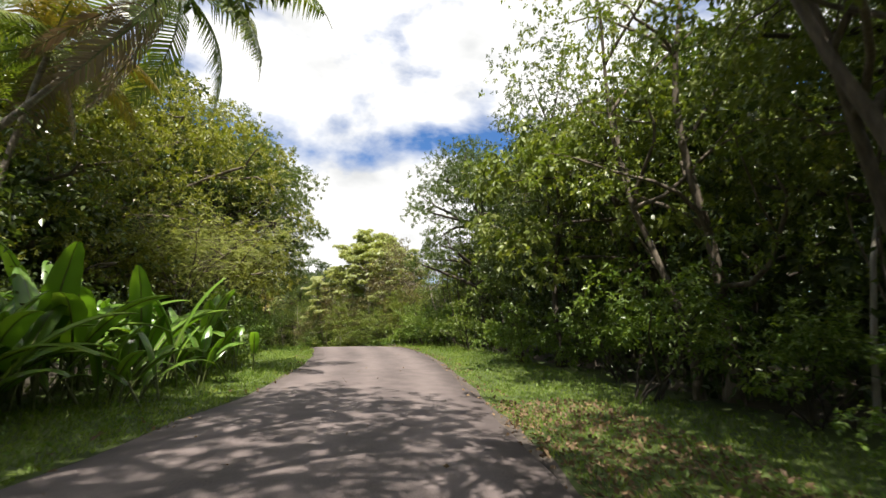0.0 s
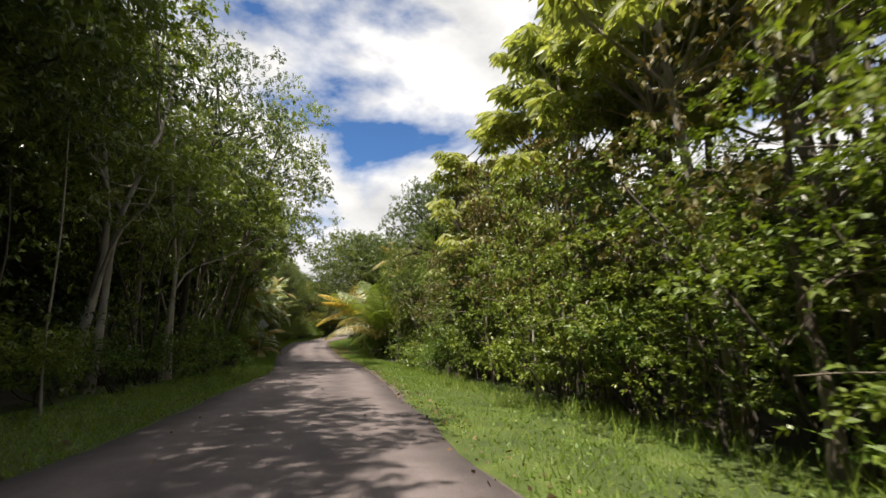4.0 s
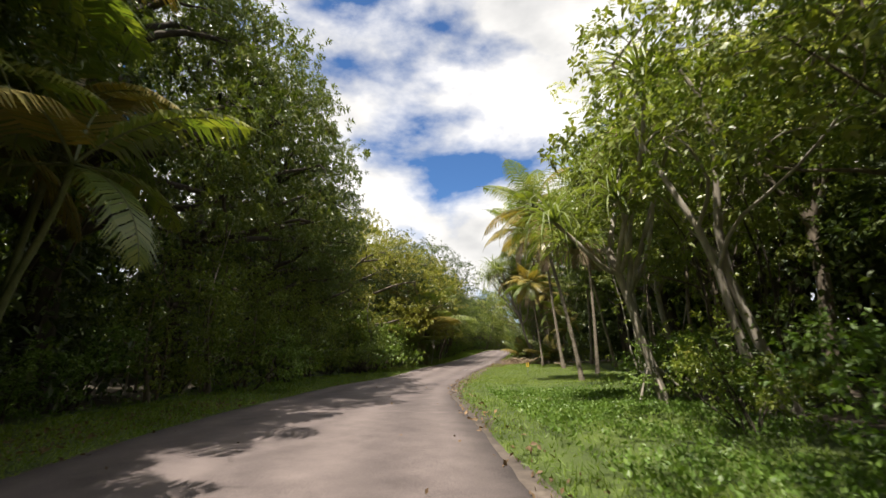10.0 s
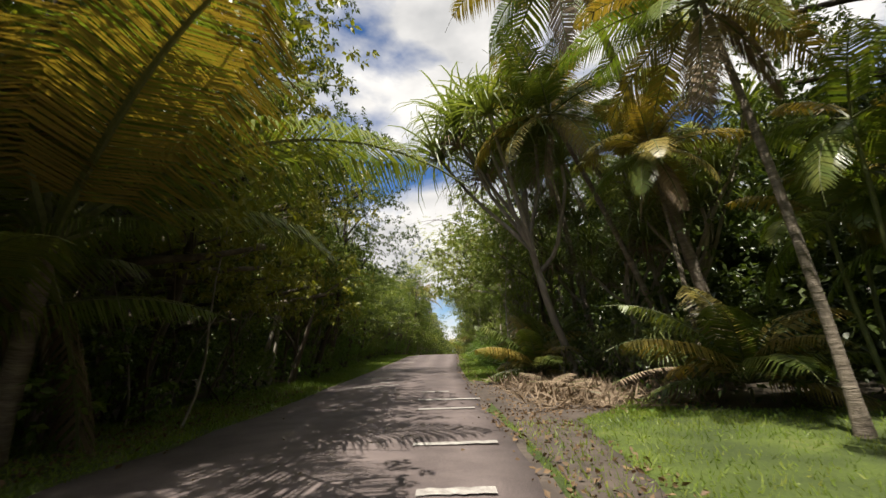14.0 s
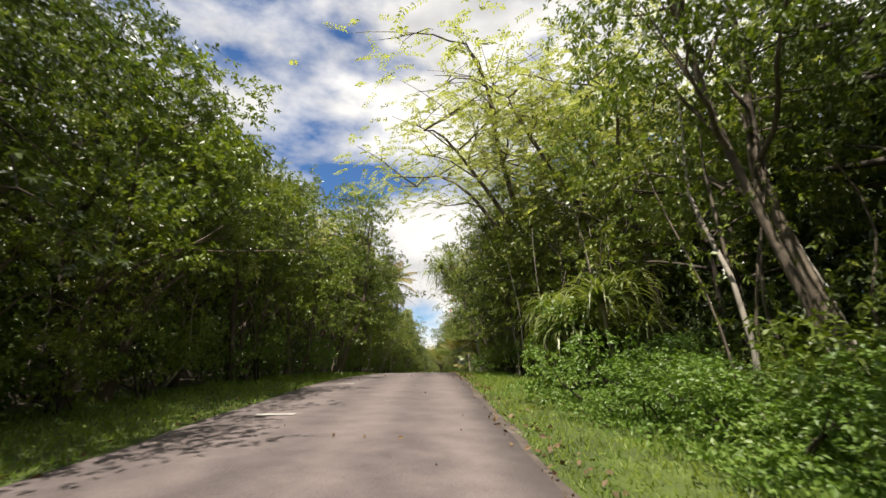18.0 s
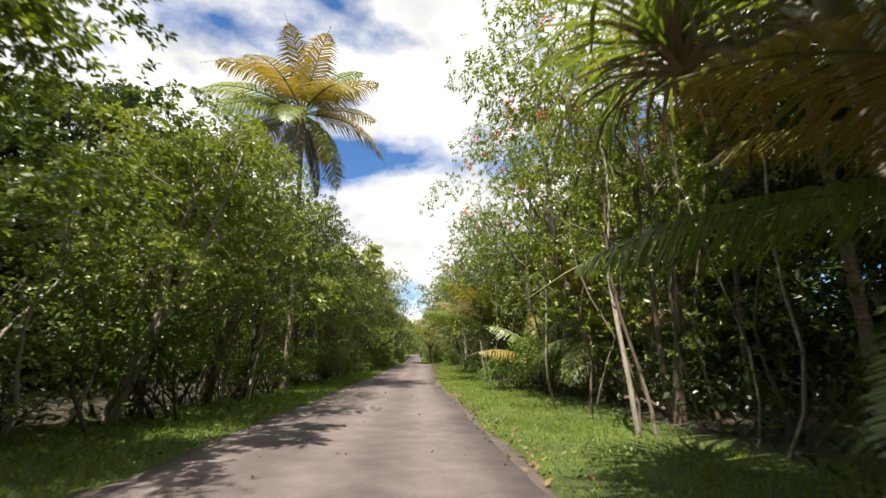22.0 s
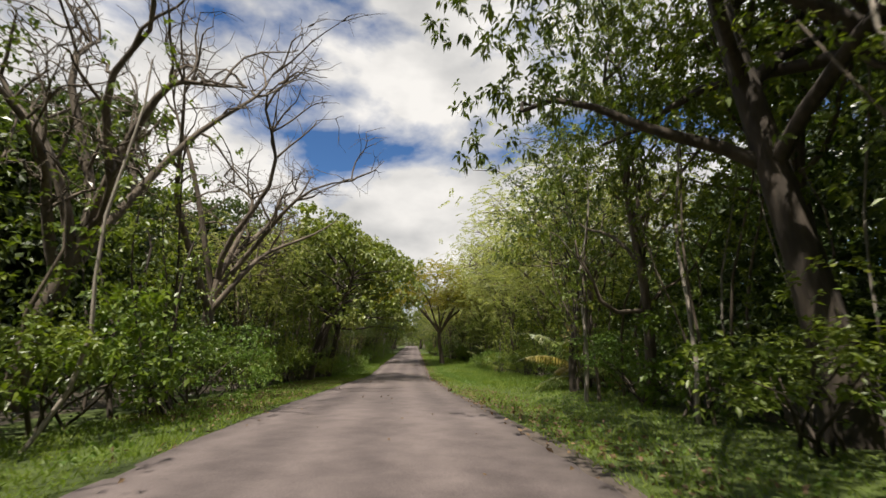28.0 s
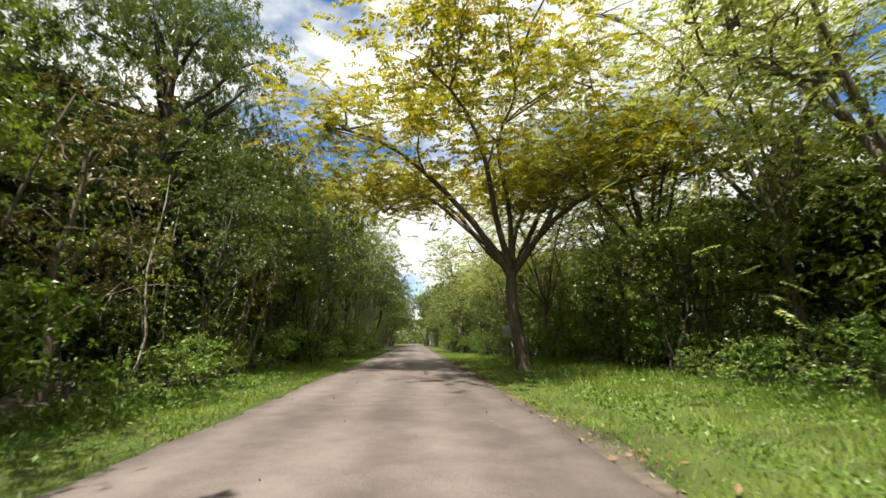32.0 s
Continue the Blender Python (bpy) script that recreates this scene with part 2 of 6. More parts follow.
M = {
    "asphalt": asphalt(),
    "dirt": rough_mat("roadside_dirt", (0.035, 0.027, 0.022), (0.095, 0.074, 0.060), 1.6, spots=(0.14, 0.115, 0.09), bump=0.6),
    "soil": rough_mat("forest_soil", (0.018, 0.015, 0.010), (0.06, 0.045, 0.028), 1.1, bump=0.8),
    "turf": rough_mat("turf", (0.018, 0.030, 0.005), (0.074, 0.106, 0.013), 1.1, spots=(0.130, 0.118, 0.045), bump=1.0, fine=22),
    "bar_white": rough_mat("road_bar_white", (0.16, 0.145, 0.135), (0.46, 0.44, 0.41), 9, rough=0.7, bump=0.1),
    "paint_old": rough_mat("faded_road_paint", (0.12, 0.11, 0.10), (0.30, 0.28, 0.26), 6, rough=0.8, bump=0.1),
    "bark": rough_mat("grey_brown_bark", (0.045, 0.034, 0.024), (0.17, 0.135, 0.10), 3.0, stretch=(1, 1, 0.25), spots=(0.26, 0.25, 0.20), bump=0.9),
    "bark_dark": rough_mat("dark_bark", (0.020, 0.016, 0.012), (0.085, 0.065, 0.048), 3.0, stretch=(1, 1, 0.25), bump=0.9),
    "bark_pale": rough_mat("pale_bark", (0.14, 0.115, 0.09), (0.36, 0.32, 0.27), 2.4, stretch=(1, 1, 0.3), spots=(0.45, 0.43, 0.38), bump=0.6),
    "palm_bark": rough_mat("ringed_palm_bark", (0.075, 0.058, 0.042), (0.24, 0.20, 0.155), 5.0, stretch=(0.3, 0.3, 2.2), spots=(0.32, 0.31, 0.25), bump=0.9),
    "stem": rough_mat("green_stem", (0.05, 0.07, 0.02), (0.16, 0.17, 0.06), 6, rough=0.5),
    "leaf": leaf_mat("mixed_green_foliage", [(0.0, (0.034, 0.054, 0.008)), (0.35, (0.078, 0.116, 0.013)), (0.7, (0.142, 0.176, 0.019)), (0.97, (0.240, 0.210, 0.027))]),
    "leaf_mango": leaf_mat("dark_glossy_foliage", [(0.0, (0.026, 0.044, 0.009)), (0.45, (0.058, 0.086, 0.013)), (0.8, (0.115, 0.136, 0.020)), (1.0, (0.220, 0.165, 0.038))], gloss=0.34),
    # deep green leaf of some trees; in the woods it paints in shade
    "leaf_dark_shade": leaf_mat("deep_green_shade_foliage", [(0.0, (0.016, 0.028, 0.008)), (0.45, (0.036, 0.057, 0.012)), (0.8, (0.072, 0.094, 0.020)), (1.0, (0.140, 0.125, 0.040))], gloss=0.34),
    "leaf_light": leaf_mat("pale_green_foliage", [(0.0, (0.120, 0.148, 0.042)), (0.5, (0.205, 0.235, 0.072)), (0.85, (0.280, 0.295, 0.100)), (1.0, (0.34, 0.30, 0.09))], through_it=0.46, tint=(1.8, 1.8, 0.65)),
    "leaf_rain": leaf_mat("yellow_green_foliage", [(0.0, (0.080, 0.096, 0.012)), (0.5, (0.150, 0.160, 0.018)), (0.85, (0.220, 0.205, 0.026)), (1.0, (0.30, 0.24, 0.035))], through_it=0.28),
    "leaf_gold": leaf_mat("golden_tipped_foliage", [(0.0, (0.077, 0.094, 0.015)), (0.5, (0.141, 0.159, 0.024)), (0.75, (0.256, 0.212, 0.026)), (0.95, (0.422, 0.260, 0.022))], through_it=0.38, tint=(2.0, 1.9, 0.5)),
    "leaf_bush": leaf_mat("bush_foliage", [(0.0, (0.034, 0.061, 0.008)), (0.4, (0.071, 0.120, 0.013)), (0.8, (0.131, 0.173, 0.019)), (1.0, (0.230, 0.186, 0.032))]),
    "leaf_dry": leaf_mat("dry_brown_foliage", [(0.0, (0.077, 0.053, 0.019)), (0.4, (0.128, 0.094, 0.026)), (0.7, (0.090, 0.100, 0.022)), (1.0, (0.256, 0.177, 0.060))], through_it=0.2, tint=(1.408, 1.180, 0.525)),
    "leaf_big": leaf_mat("broad_pale_green_leaves", [(0.0, (0.054, 0.080, 0.014)), (0.5, (0.108, 0.140, 0.022)), (0.9, (0.176, 0.186, 0.032)), (1.0, (0.292, 0.227, 0.038))]),
    "frond": leaf_mat("palm_frond_green", [(0.0, (0.048, 0.078, 0.013)), (0.5, (0.098, 0.135, 0.021)), (0.9, (0.180, 0.185, 0.032)), (1.0, (0.270, 0.215, 0.042))], gloss=0.35),
    "frond_pale": leaf_mat("palm_frond_sunworn", [(0.0, (0.115, 0.112, 0.022)), (0.5, (0.205, 0.171, 0.041)), (1.0, (0.333, 0.236, 0.068))], gloss=0.4, tint=(1.408, 1.239, 0.413)),
    "frond_yellow": leaf_mat("palm_frond_yellow", [(0.0, (0.16, 0.14, 0.015)), (0.5, (0.34, 0.24, 0.02)), (1.0, (0.46, 0.30, 0.03))], gloss=0.4, tint=(1.1, 0.95, 0.3)),
    "frond_dead": leaf_mat("palm_frond_dead", [(0.0, (0.10, 0.070, 0.045)), (0.5, (0.20, 0.145, 0.095)), (1.0, (0.34, 0.26, 0.18))], gloss=0.8, through_it=0.12, tint=(1.0, 0.85, 0.65)),
    "strap": leaf_mat("strap_leaf_green", [(0.0, (0.062, 0.088, 0.020)), (0.5, (0.122, 0.152, 0.036)), (1.0, (0.205, 0.215, 0.056))], gloss=0.33),
    "banana": leaf_mat("banana_leaf_green", [(0.0, (0.045, 0.100, 0.011)), (0.5, (0.090, 0.171, 0.017)), (1.0, (0.166, 0.236, 0.026))], gloss=0.3, through_it=0.30),
    "grass": leaf_mat("grass_blades", [(0.0, (0.050, 0.090, 0.009)), (0.45, (0.100, 0.158, 0.014)), (0.8, (0.165, 0.208, 0.022)), (1.0, (0.280, 0.230, 0.055))], gloss=0.5, through_it=0.32),
    "weed": leaf_mat("broadleaf_weeds", [(0.0, (0.046, 0.094, 0.011)), (0.5, (0.090, 0.153, 0.018)), (1.0, (0.154, 0.201, 0.030))], gloss=0.45),
    "litter": leaf_mat("fallen_leaves", [(0.0, (0.06, 0.038, 0.022)), (0.5, (0.15, 0.095, 0.05)), (0.9, (0.28, 0.18, 0.09)), (1.0, (0.32, 0.27, 0.10))], gloss=0.7, through_it=0.1, tint=(1, 0.8, 0.5)),
    "flower": leaf_mat("orange_red_petals", [(0.0, (0.55, 0.06, 0.015)), (1.0, (0.75, 0.16, 0.03))], gloss=0.5, tint=(1.0, 0.7, 0.5)),
    "metal": plain_mat("galvanised_steel", (0.42, 0.43, 0.43), 0.45, 0.9),
    "sign_back": plain_mat("sign_aluminium", (0.40, 0.41, 0.42), 0.5, 0.7),
    # white and red of the notice are dimmed: roadside shade put into the colour
    "sign_white": plain_mat("sign_white", (0.50, 0.48, 0.46), 0.6),
    "sign_red": plain_mat("sign_red", (0.34, 0.07, 0.06), 0.6),
    "sign_yellow": plain_mat("sign_yellow", (0.75, 0.50, 0.05), 0.5),
    "orange": plain_mat("orange_plastic", (0.70, 0.13, 0.03), 0.5),
    "concrete": plain_mat("weathered_wood", (0.34, 0.31, 0.26), 0.85),
}


# ---- mesh helpers ----
def mesh(name, verts, faces, mat, smooth=False):
    """A mesh from arrays: faces is an (n, 3) or (n, 4) array, or a list of those."""
    me = bpy.data.meshes.new(name)
    groups = [np.asarray(g, np.int32) for g in (faces if isinstance(faces, list) else [faces]) if len(g)]
    verts = np.asarray(verts, np.float32)
    total = np.concatenate([np.full(len(g), g.shape[1], np.int32) for g in groups])
    me.vertices.add(len(verts))
    me.vertices.foreach_set("co", verts.ravel())
    me.loops.add(int(total.sum()))
    me.loops.foreach_set("vertex_index", np.concatenate([g.ravel() for g in groups]))
    me.polygons.add(len(total))
    me.polygons.foreach_set("loop_start", np.r_[0, np.cumsum(total)[:-1]].astype(np.int32))
    me.polygons.foreach_set("use_smooth", np.full(len(total), smooth))
    me.update(calc_edges=True)
    mats = mat if isinstance(mat, (list, tuple)) else [mat]
    for m in mats:
        me.materials.append(m)
    if len(mats) > 1:
        idx = np.concatenate([np.full(len(g), min(i, len(mats) - 1), np.int32) for i, g in enumerate(groups)])
        me.polygons.foreach_set("material_index", idx)
    return me


def part(name, me, parent, m=None, label=""):
    ob = new(name, me)
    ob.parent = parent
    if m is not None:
        ob.matrix_basis = m
    return tagged(ob, label)


def tube(points, radii, sides=7, cap=True):
    """A tapered round limb along a line of points."""
    pts, radii = np.asarray(points, float), np.asarray(radii, float)
    d = np.gradient(pts, axis=0)
    d /= np.linalg.norm(d, axis=1)[:, None] + 1e-9
    ref = np.where(np.abs(d[:, 2:3]) > 0.9, (1.0, 0, 0), (0, 0, 1.0))
    u = np.cross(d, ref); u /= np.linalg.norm(u, axis=1)[:, None] + 1e-9
    for i in range(1, len(u)):
        u[i] = u[i - 1] - d[i] * (u[i - 1] @ d[i]); u[i] /= np.linalg.norm(u[i]) + 1e-9
    v = np.cross(d, u)
    a = np.linspace(0, 2 * math.pi, sides, endpoint=False)
    ring = pts[:, None] + radii[:, None, None] * (np.cos(a)[None, :, None] * u[:, None] + np.sin(a)[None, :, None] * v[:, None])
    n = len(pts)
    i, j = np.meshgrid(np.arange(n - 1), np.arange(sides), indexing="ij")
    q = np.stack([i * sides + j, i * sides + (j + 1) % sides, (i + 1) * sides + (j + 1) % sides, (i + 1) * sides + j], -1).reshape(-1, 4)
    return ring.reshape(-1, 3), q


def merge(pieces):
    """Several (verts, quads) as one."""
    vs, qs, k = [], [], 0
    for v, q in pieces:
        vs.append(v); qs.append(np.asarray(q) + k); k += len(v)
    return np.concatenate(vs), np.concatenate(qs)


def unit(v):
    return v / (np.linalg.norm(v, axis=-1, keepdims=True) + 1e-9)


def blades(r, base, way, length, width, droop=0.15, face_up=0.8, oval=False):
    """One folded leaf blade for each base point: (verts, quads)."""
    n = len(base)
    way = unit(way)
    up = unit(np.array((0, 0, 1.0)) * face_up + r.normal(0, 0.6, (n, 3)))
    side = unit(np.cross(way, up))
    nor = np.cross(side, way)
    length = np.broadcast_to(length, n)[:, None]
    width = np.broadcast_to(width, n)[:, None]
    tip = base + way * length - np.array((0, 0, 1.0)) * length * droop
    mid = base + way * length * 0.42 + nor * length * 0.06
    if oval:
        far = base + way * length * 0.74 + nor * length * 0.05 - np.array((0, 0, 1.0)) * length * droop * 0.5
        near = base + way * length * 0.24 + nor * length * 0.03
        v = np.stack([base, near + side * width * 0.40, far + side * width * 0.38, tip, far - side * width * 0.38, near - side * width * 0.40], 1).reshape(-1, 3)
        return v, np.arange(6 * n).reshape(-1, 6)
    v = np.stack([base, mid + side * width / 2, tip, mid - side * width / 2], 1).reshape(-1, 3)
    return v, np.arange(4 * n).reshape(-1, 4)


def ball(r, n):
    return unit(r.normal(0, 1, (n, 3)))


def lumps(r, blobs, n, lump=0.36, per=11, spread=(0.6, 1.0)):
    """Leaf seats for a crown: lumps on the shells of its blobs; gives places and outward ways."""
    blobs = np.asarray(blobs, float)
    size = blobs[:, 3] ** 2
    own = r.choice(len(blobs), n, p=size / size.sum())
    seats = ball(r, len(blobs) * per).reshape(len(blobs), per, 3)
    seats[:, :, 2] = seats[:, :, 2] * 0.9 + 0.12
    seats *= r.uniform(*spread, (len(blobs), per, 1))
    which = r.integers(0, per, n)
    rad = blobs[own, 3:4]
    flat_ = np.stack([np.ones(n), np.ones(n), blobs[own, 4]], 1)
    c = blobs[own, :3] + seats[own, which] * rad * flat_
    o = ball(r, n)
    o[:, 2] = np.where(o[:, 2] < -0.3, -o[:, 2] * 0.5, o[:, 2])
    p = c + o * rad * lump * r.uniform(0.45, 1.15, (n, 1)) * flat_
    return p, unit(o + 0.5 * seats[own, which])


def sprays(r, p, o, length, k=6, droop=0.15):
    """Leaves in whorls: k leaves set along a twig at each place p that points along o; gives places, ways and lengths."""
    n = len(p)
    ax = unit(o + r.normal(0, 0.45, o.shape) - np.array((0, 0, droop)))
    u = unit(np.cross(ax, r.normal(0, 1, (n, 3))))
    v = np.cross(ax, u)
    t = np.tile(np.arange(k) / k, n)[:, None]
    a = (np.tile(np.arange(k) * 2.4, n) + np.repeat(r.uniform(0, 6.28, n), k))[:, None]
    ring = np.cos(a) * np.repeat(u, k, 0) + np.sin(a) * np.repeat(v, k, 0)
    ax = np.repeat(ax, k, 0)
    base = np.repeat(p, k, 0) + ax * t * length * 0.9
    way = unit(ax * (0.25 + 0.6 * t) + ring * (1 - 0.35 * t) + r.normal(0, 0.18, ring.shape) - np.array((0, 0, droop)))
    return base, way, length * r.uniform(0.65, 1.25, n * k)


def curve_to(a, b, sag=0.0, n=6, wob=0.0, r=None):
    """Points from a to b, bowed upward by sag, with a wobble."""
    a, b = np.asarray(a, float), np.asarray(b, float)
    t = np.linspace(0, 1, n)[:, None]
    p = a + (b - a) * t + np.array((0, 0, 1.0)) * (np.sin(t * math.pi) * sag)
    if wob and r is not None:
        for k in (1, 2, 3):
            p += np.sin(t * math.pi * k) * r.normal(0, wob * 1.6 / k, 3)
    return p


def root_of(kind, label, category, group):
    ob = new(kind)
    ob.empty_display_size = 0.3
    return tagged(ob, label, category, group)


# ---- broadleaf trees ----
def broad_tree(kind, label, seed, height=10.0, stems=1, blobs=(), leaves=3400, leaf=(0.30, 0.15), mat="leaf", bark="bark",
               girth=0.16, droop=0.2, lump=0.36, twigs=14, flowers=0, category="tree", group="", lean=0.0, per=11, whorl=6):
    """Trunk(s), limbs to each mass of the crown, and the crown's leaves."""
    r = np.random.default_rng(seed)
    root = root_of(kind, label, category, group)
    blobs = np.asarray(blobs, float)
    tops = []
    for k in range(stems):
        a = r.uniform(0, 6.28)
        off = np.array((math.cos(a), math.sin(a), 0)) * (0.0 if stems == 1 else r.uniform(0.2, 0.6))
        top = np.array((lean, 0, height * r.uniform(0.62, 0.78))) + off * r.uniform(1.5, 3.0)
        line = curve_to(off + (0, 0, -0.25), top, 0, 9, height * 0.012, r)
        g = girth * (1.0 if k == 0 else r.uniform(0.5, 0.85))
        rad = np.linspace(1, 0.35, 9) * g
        rad[0] *= 1.6; rad[1] *= 1.12
        part("trunk", mesh("trunk", *tube(line, rad, 8), M[bark], True), root)
        tops.append(line)
    fine = []
    for i, b in enumerate(blobs):
        line = tops[i % stems]
        z = np.clip(b[2] - b[3] * r.uniform(0.5, 1.2), height * 0.16, line[-1, 2])
        k = int(np.argmin(abs(line[:, 2] - z)))
        limb = curve_to(line[k], b[:3], b[3] * 0.12, 7, b[3] * 0.05, r)
        g = max(girth * 0.5 * (1 - 0.5 * z / height), 0.025)
        if i < 3:
            part("limb", mesh("limb", *tube(limb, np.linspace(g, g * 0.3, 7), 6), M[bark], True), root)
        else:
            fine.append(tube(limb, np.linspace(g, g * 0.3, 7), 5))
        for _ in range(max(1, twigs // max(1, len(blobs)))):
            end = b[:3] + ball(r, 1)[0] * b[3] * np.array((1, 1, b[4])) * 0.9
            fine.append(tube(curve_to(limb[r.integers(3, 7)], end, 0.1, 5, 0.05, r), np.linspace(g * 0.35, 0.008, 5), 4))
    if fine:
        tagged(part("branchwork", mesh("branchwork", *merge(fine), M[bark], True), root), kind="stuff")
    p, way, ll = sprays(r, *lumps(r, blobs, leaves // whorl, lump, per), leaf[0], whorl, droop)
    part("crown", mesh("crown", *blades(r, p, way, ll, ll * leaf[1] / leaf[0], droop, 0.8, leaf[1] > 0.14), M[mat]), root)
    if flowers:
        seats = lumps(r, blobs, flowers)[0]
        seats = seats[np.argsort(-seats[:, 2])][: flowers // 2]
        p = np.repeat(seats, 9, 0) + r.normal(0, 0.10, (len(seats) * 9, 3))
        part("blossom", mesh("blossom", *blades(r, p, ball(r, len(p)) + (0, 0, 0.8), 0.16, 0.11), M["flower"]), root, None, "clusters of orange-red flowers")
    return root


def stack(r, height, low, wide, n=8, flat=0.85, size=(0.17, 0.26), taper=0.75):
    """Blobs for a crown that fills the height from low to the top."""
    out = []
    for i in range(n):
        z = height * (low + (0.92 - low) * (i + r.uniform(0, 0.6)) / n)
        reach = wide * (1 - taper * max(0, (z / height - 0.55)) / 0.45) * r.uniform(0.35, 1.0)
        a = i * 2.4 + r.uniform(-0.5, 0.5)
        rad = height * r.uniform(*size) * (1 - 0.35 * max(0, z / height - 0.6) / 0.4)
        out.append((reach * math.cos(a), reach * math.sin(a), z, rad, flat))
    return out


def dome(r, height, wide, n=14, base=0.45, size=0.33):
    """Blobs for a great rounded crown."""
    out = [(0, 0, height * 0.72, wide * 0.5, 0.8)]
    for i in range(n):
        v = np.array((math.cos(i * 2.4), math.sin(i * 2.4), 0)) * math.sqrt((i + 0.7) / n)
        z = height * (base + (0.95 - base) * math.sqrt(max(0, 1 - 0.9 * (v @ v)))) * r.uniform(0.9, 1.02)
        rad = wide * size * r.uniform(0.85, 1.15)
        out.append((v[0] * (wide - rad * 0.6), v[1] * (wide - rad * 0.6), z - rad * 0.5, rad, 0.85))
    for i in range(n // 2):
        a = i * 6.283 / (n // 2) + r.uniform(0, 0.5)
        out.append((math.cos(a) * wide * 0.72, math.sin(a) * wide * 0.72, height * base * r.uniform(0.8, 1.1), wide * size * 0.85, 0.9))
    return out


def feather_tree(kind, label, seed, height=13.0, wide=6.0, base=0.38, limbs=7, sprays=1300, mat="leaf_light", bark="bark", girth=0.22, group="", aim=(0, 0), leaflet=(0.14, 0.04), hang=0.15):
    """A spreading tree with open, feathery foliage in flat layers on long limbs that show."""
    r = np.random.default_rng(seed)
    root = root_of(kind, label, "tree", group)
    fork = np.array((aim[0] * 0.12, aim[1] * 0.12, height * base))
    line = curve_to((0, 0, -0.25), fork, 0, 8, 0.07, r)
    rad = np.linspace(1, 0.72, 8) * girth
    rad[0] *= 1.5
    part("trunk", mesh("trunk", *tube(line, rad, 9), M[bark], True), root)
    seats, fine = [], []
    for i in range(limbs):
        a = i * 6.283 / limbs + r.uniform(-0.35, 0.35)
        reach = wide * r.uniform(0.55, 1.0)
        end = np.array((math.cos(a) * reach + aim[0], math.sin(a) * reach + aim[1], height * r.uniform(0.58, 0.96)))
        start = line[-1] - (0, 0, r.uniform(0, 0.22) * height * base)
        limb = curve_to(start, end, height * 0.10, 9, 0.16, r)
        g = girth * r.uniform(0.4, 0.62)
        part("limb", mesh("limb", *tube(limb, np.linspace(g, 0.025, 9), 6), M[bark], True), root)
        for k in range(7):
            j = int(r.integers(3, 9))
            tip = limb[j] + np.array((r.normal(0, 1.4), r.normal(0, 1.4), r.uniform(0.1, 1.7)))
            br = curve_to(limb[j], tip, 0.2, 6, 0.07, r)
            fine.append(tube(br, np.linspace(0.045, 0.012, 6), 4))
            for q in range(3):
                t2 = br[int(r.integers(2, 6))] + np.array((r.normal(0, 0.9), r.normal(0, 0.9), r.uniform(-0.1, 0.7)))
                fine.append(tube(curve_to(br[3], t2, 0.1, 4, 0.03, r), np.linspace(0.02, 0.006, 4), 3))
                seats.append(t2)
            seats.append(tip)
    tagged(part("branchwork", mesh("branchwork", *merge(fine), M[bark], True), root), kind="stuff")
    seats = np.array(seats)
    c = seats[r.integers(0, len(seats), sprays)] + r.normal(0, 1, (sprays, 3)) * (0.7, 0.7, 0.45) - np.array((0, 0, 1.0)) * r.exponential(hang, (sprays, 1))
    a = r.uniform(0, 6.283, sprays)
    rach = np.stack([np.cos(a), np.sin(a), r.uniform(-0.45, 0.15, sprays)], 1)
    n = 16
    t = (np.arange(n) // 2 + 0.6) / (n / 2)
    sgn = np.where(np.arange(n) % 2, 1.0, -1.0)
    side = unit(np.cross(rach, (0, 0, 1.0)))
    base_p = c[:, None] + rach[:, None] * (t * 0.6)[None, :, None] - np.array((0, 0, 1.0)) * (t ** 2 * 0.12)[None, :, None]
    way = side[:, None] * sgn[None, :, None] + rach[:, None] * 0.55
    ll = leaflet[0] * r.uniform(0.7, 1.2, sprays * n)
    part("crown", mesh("crown", *blades(r, base_p.reshape(-1, 3), way.reshape(-1, 3), ll, ll * leaflet[1] / leaflet[0] * 1.6, 0.12, 0.7), M[mat]), root)
    return root


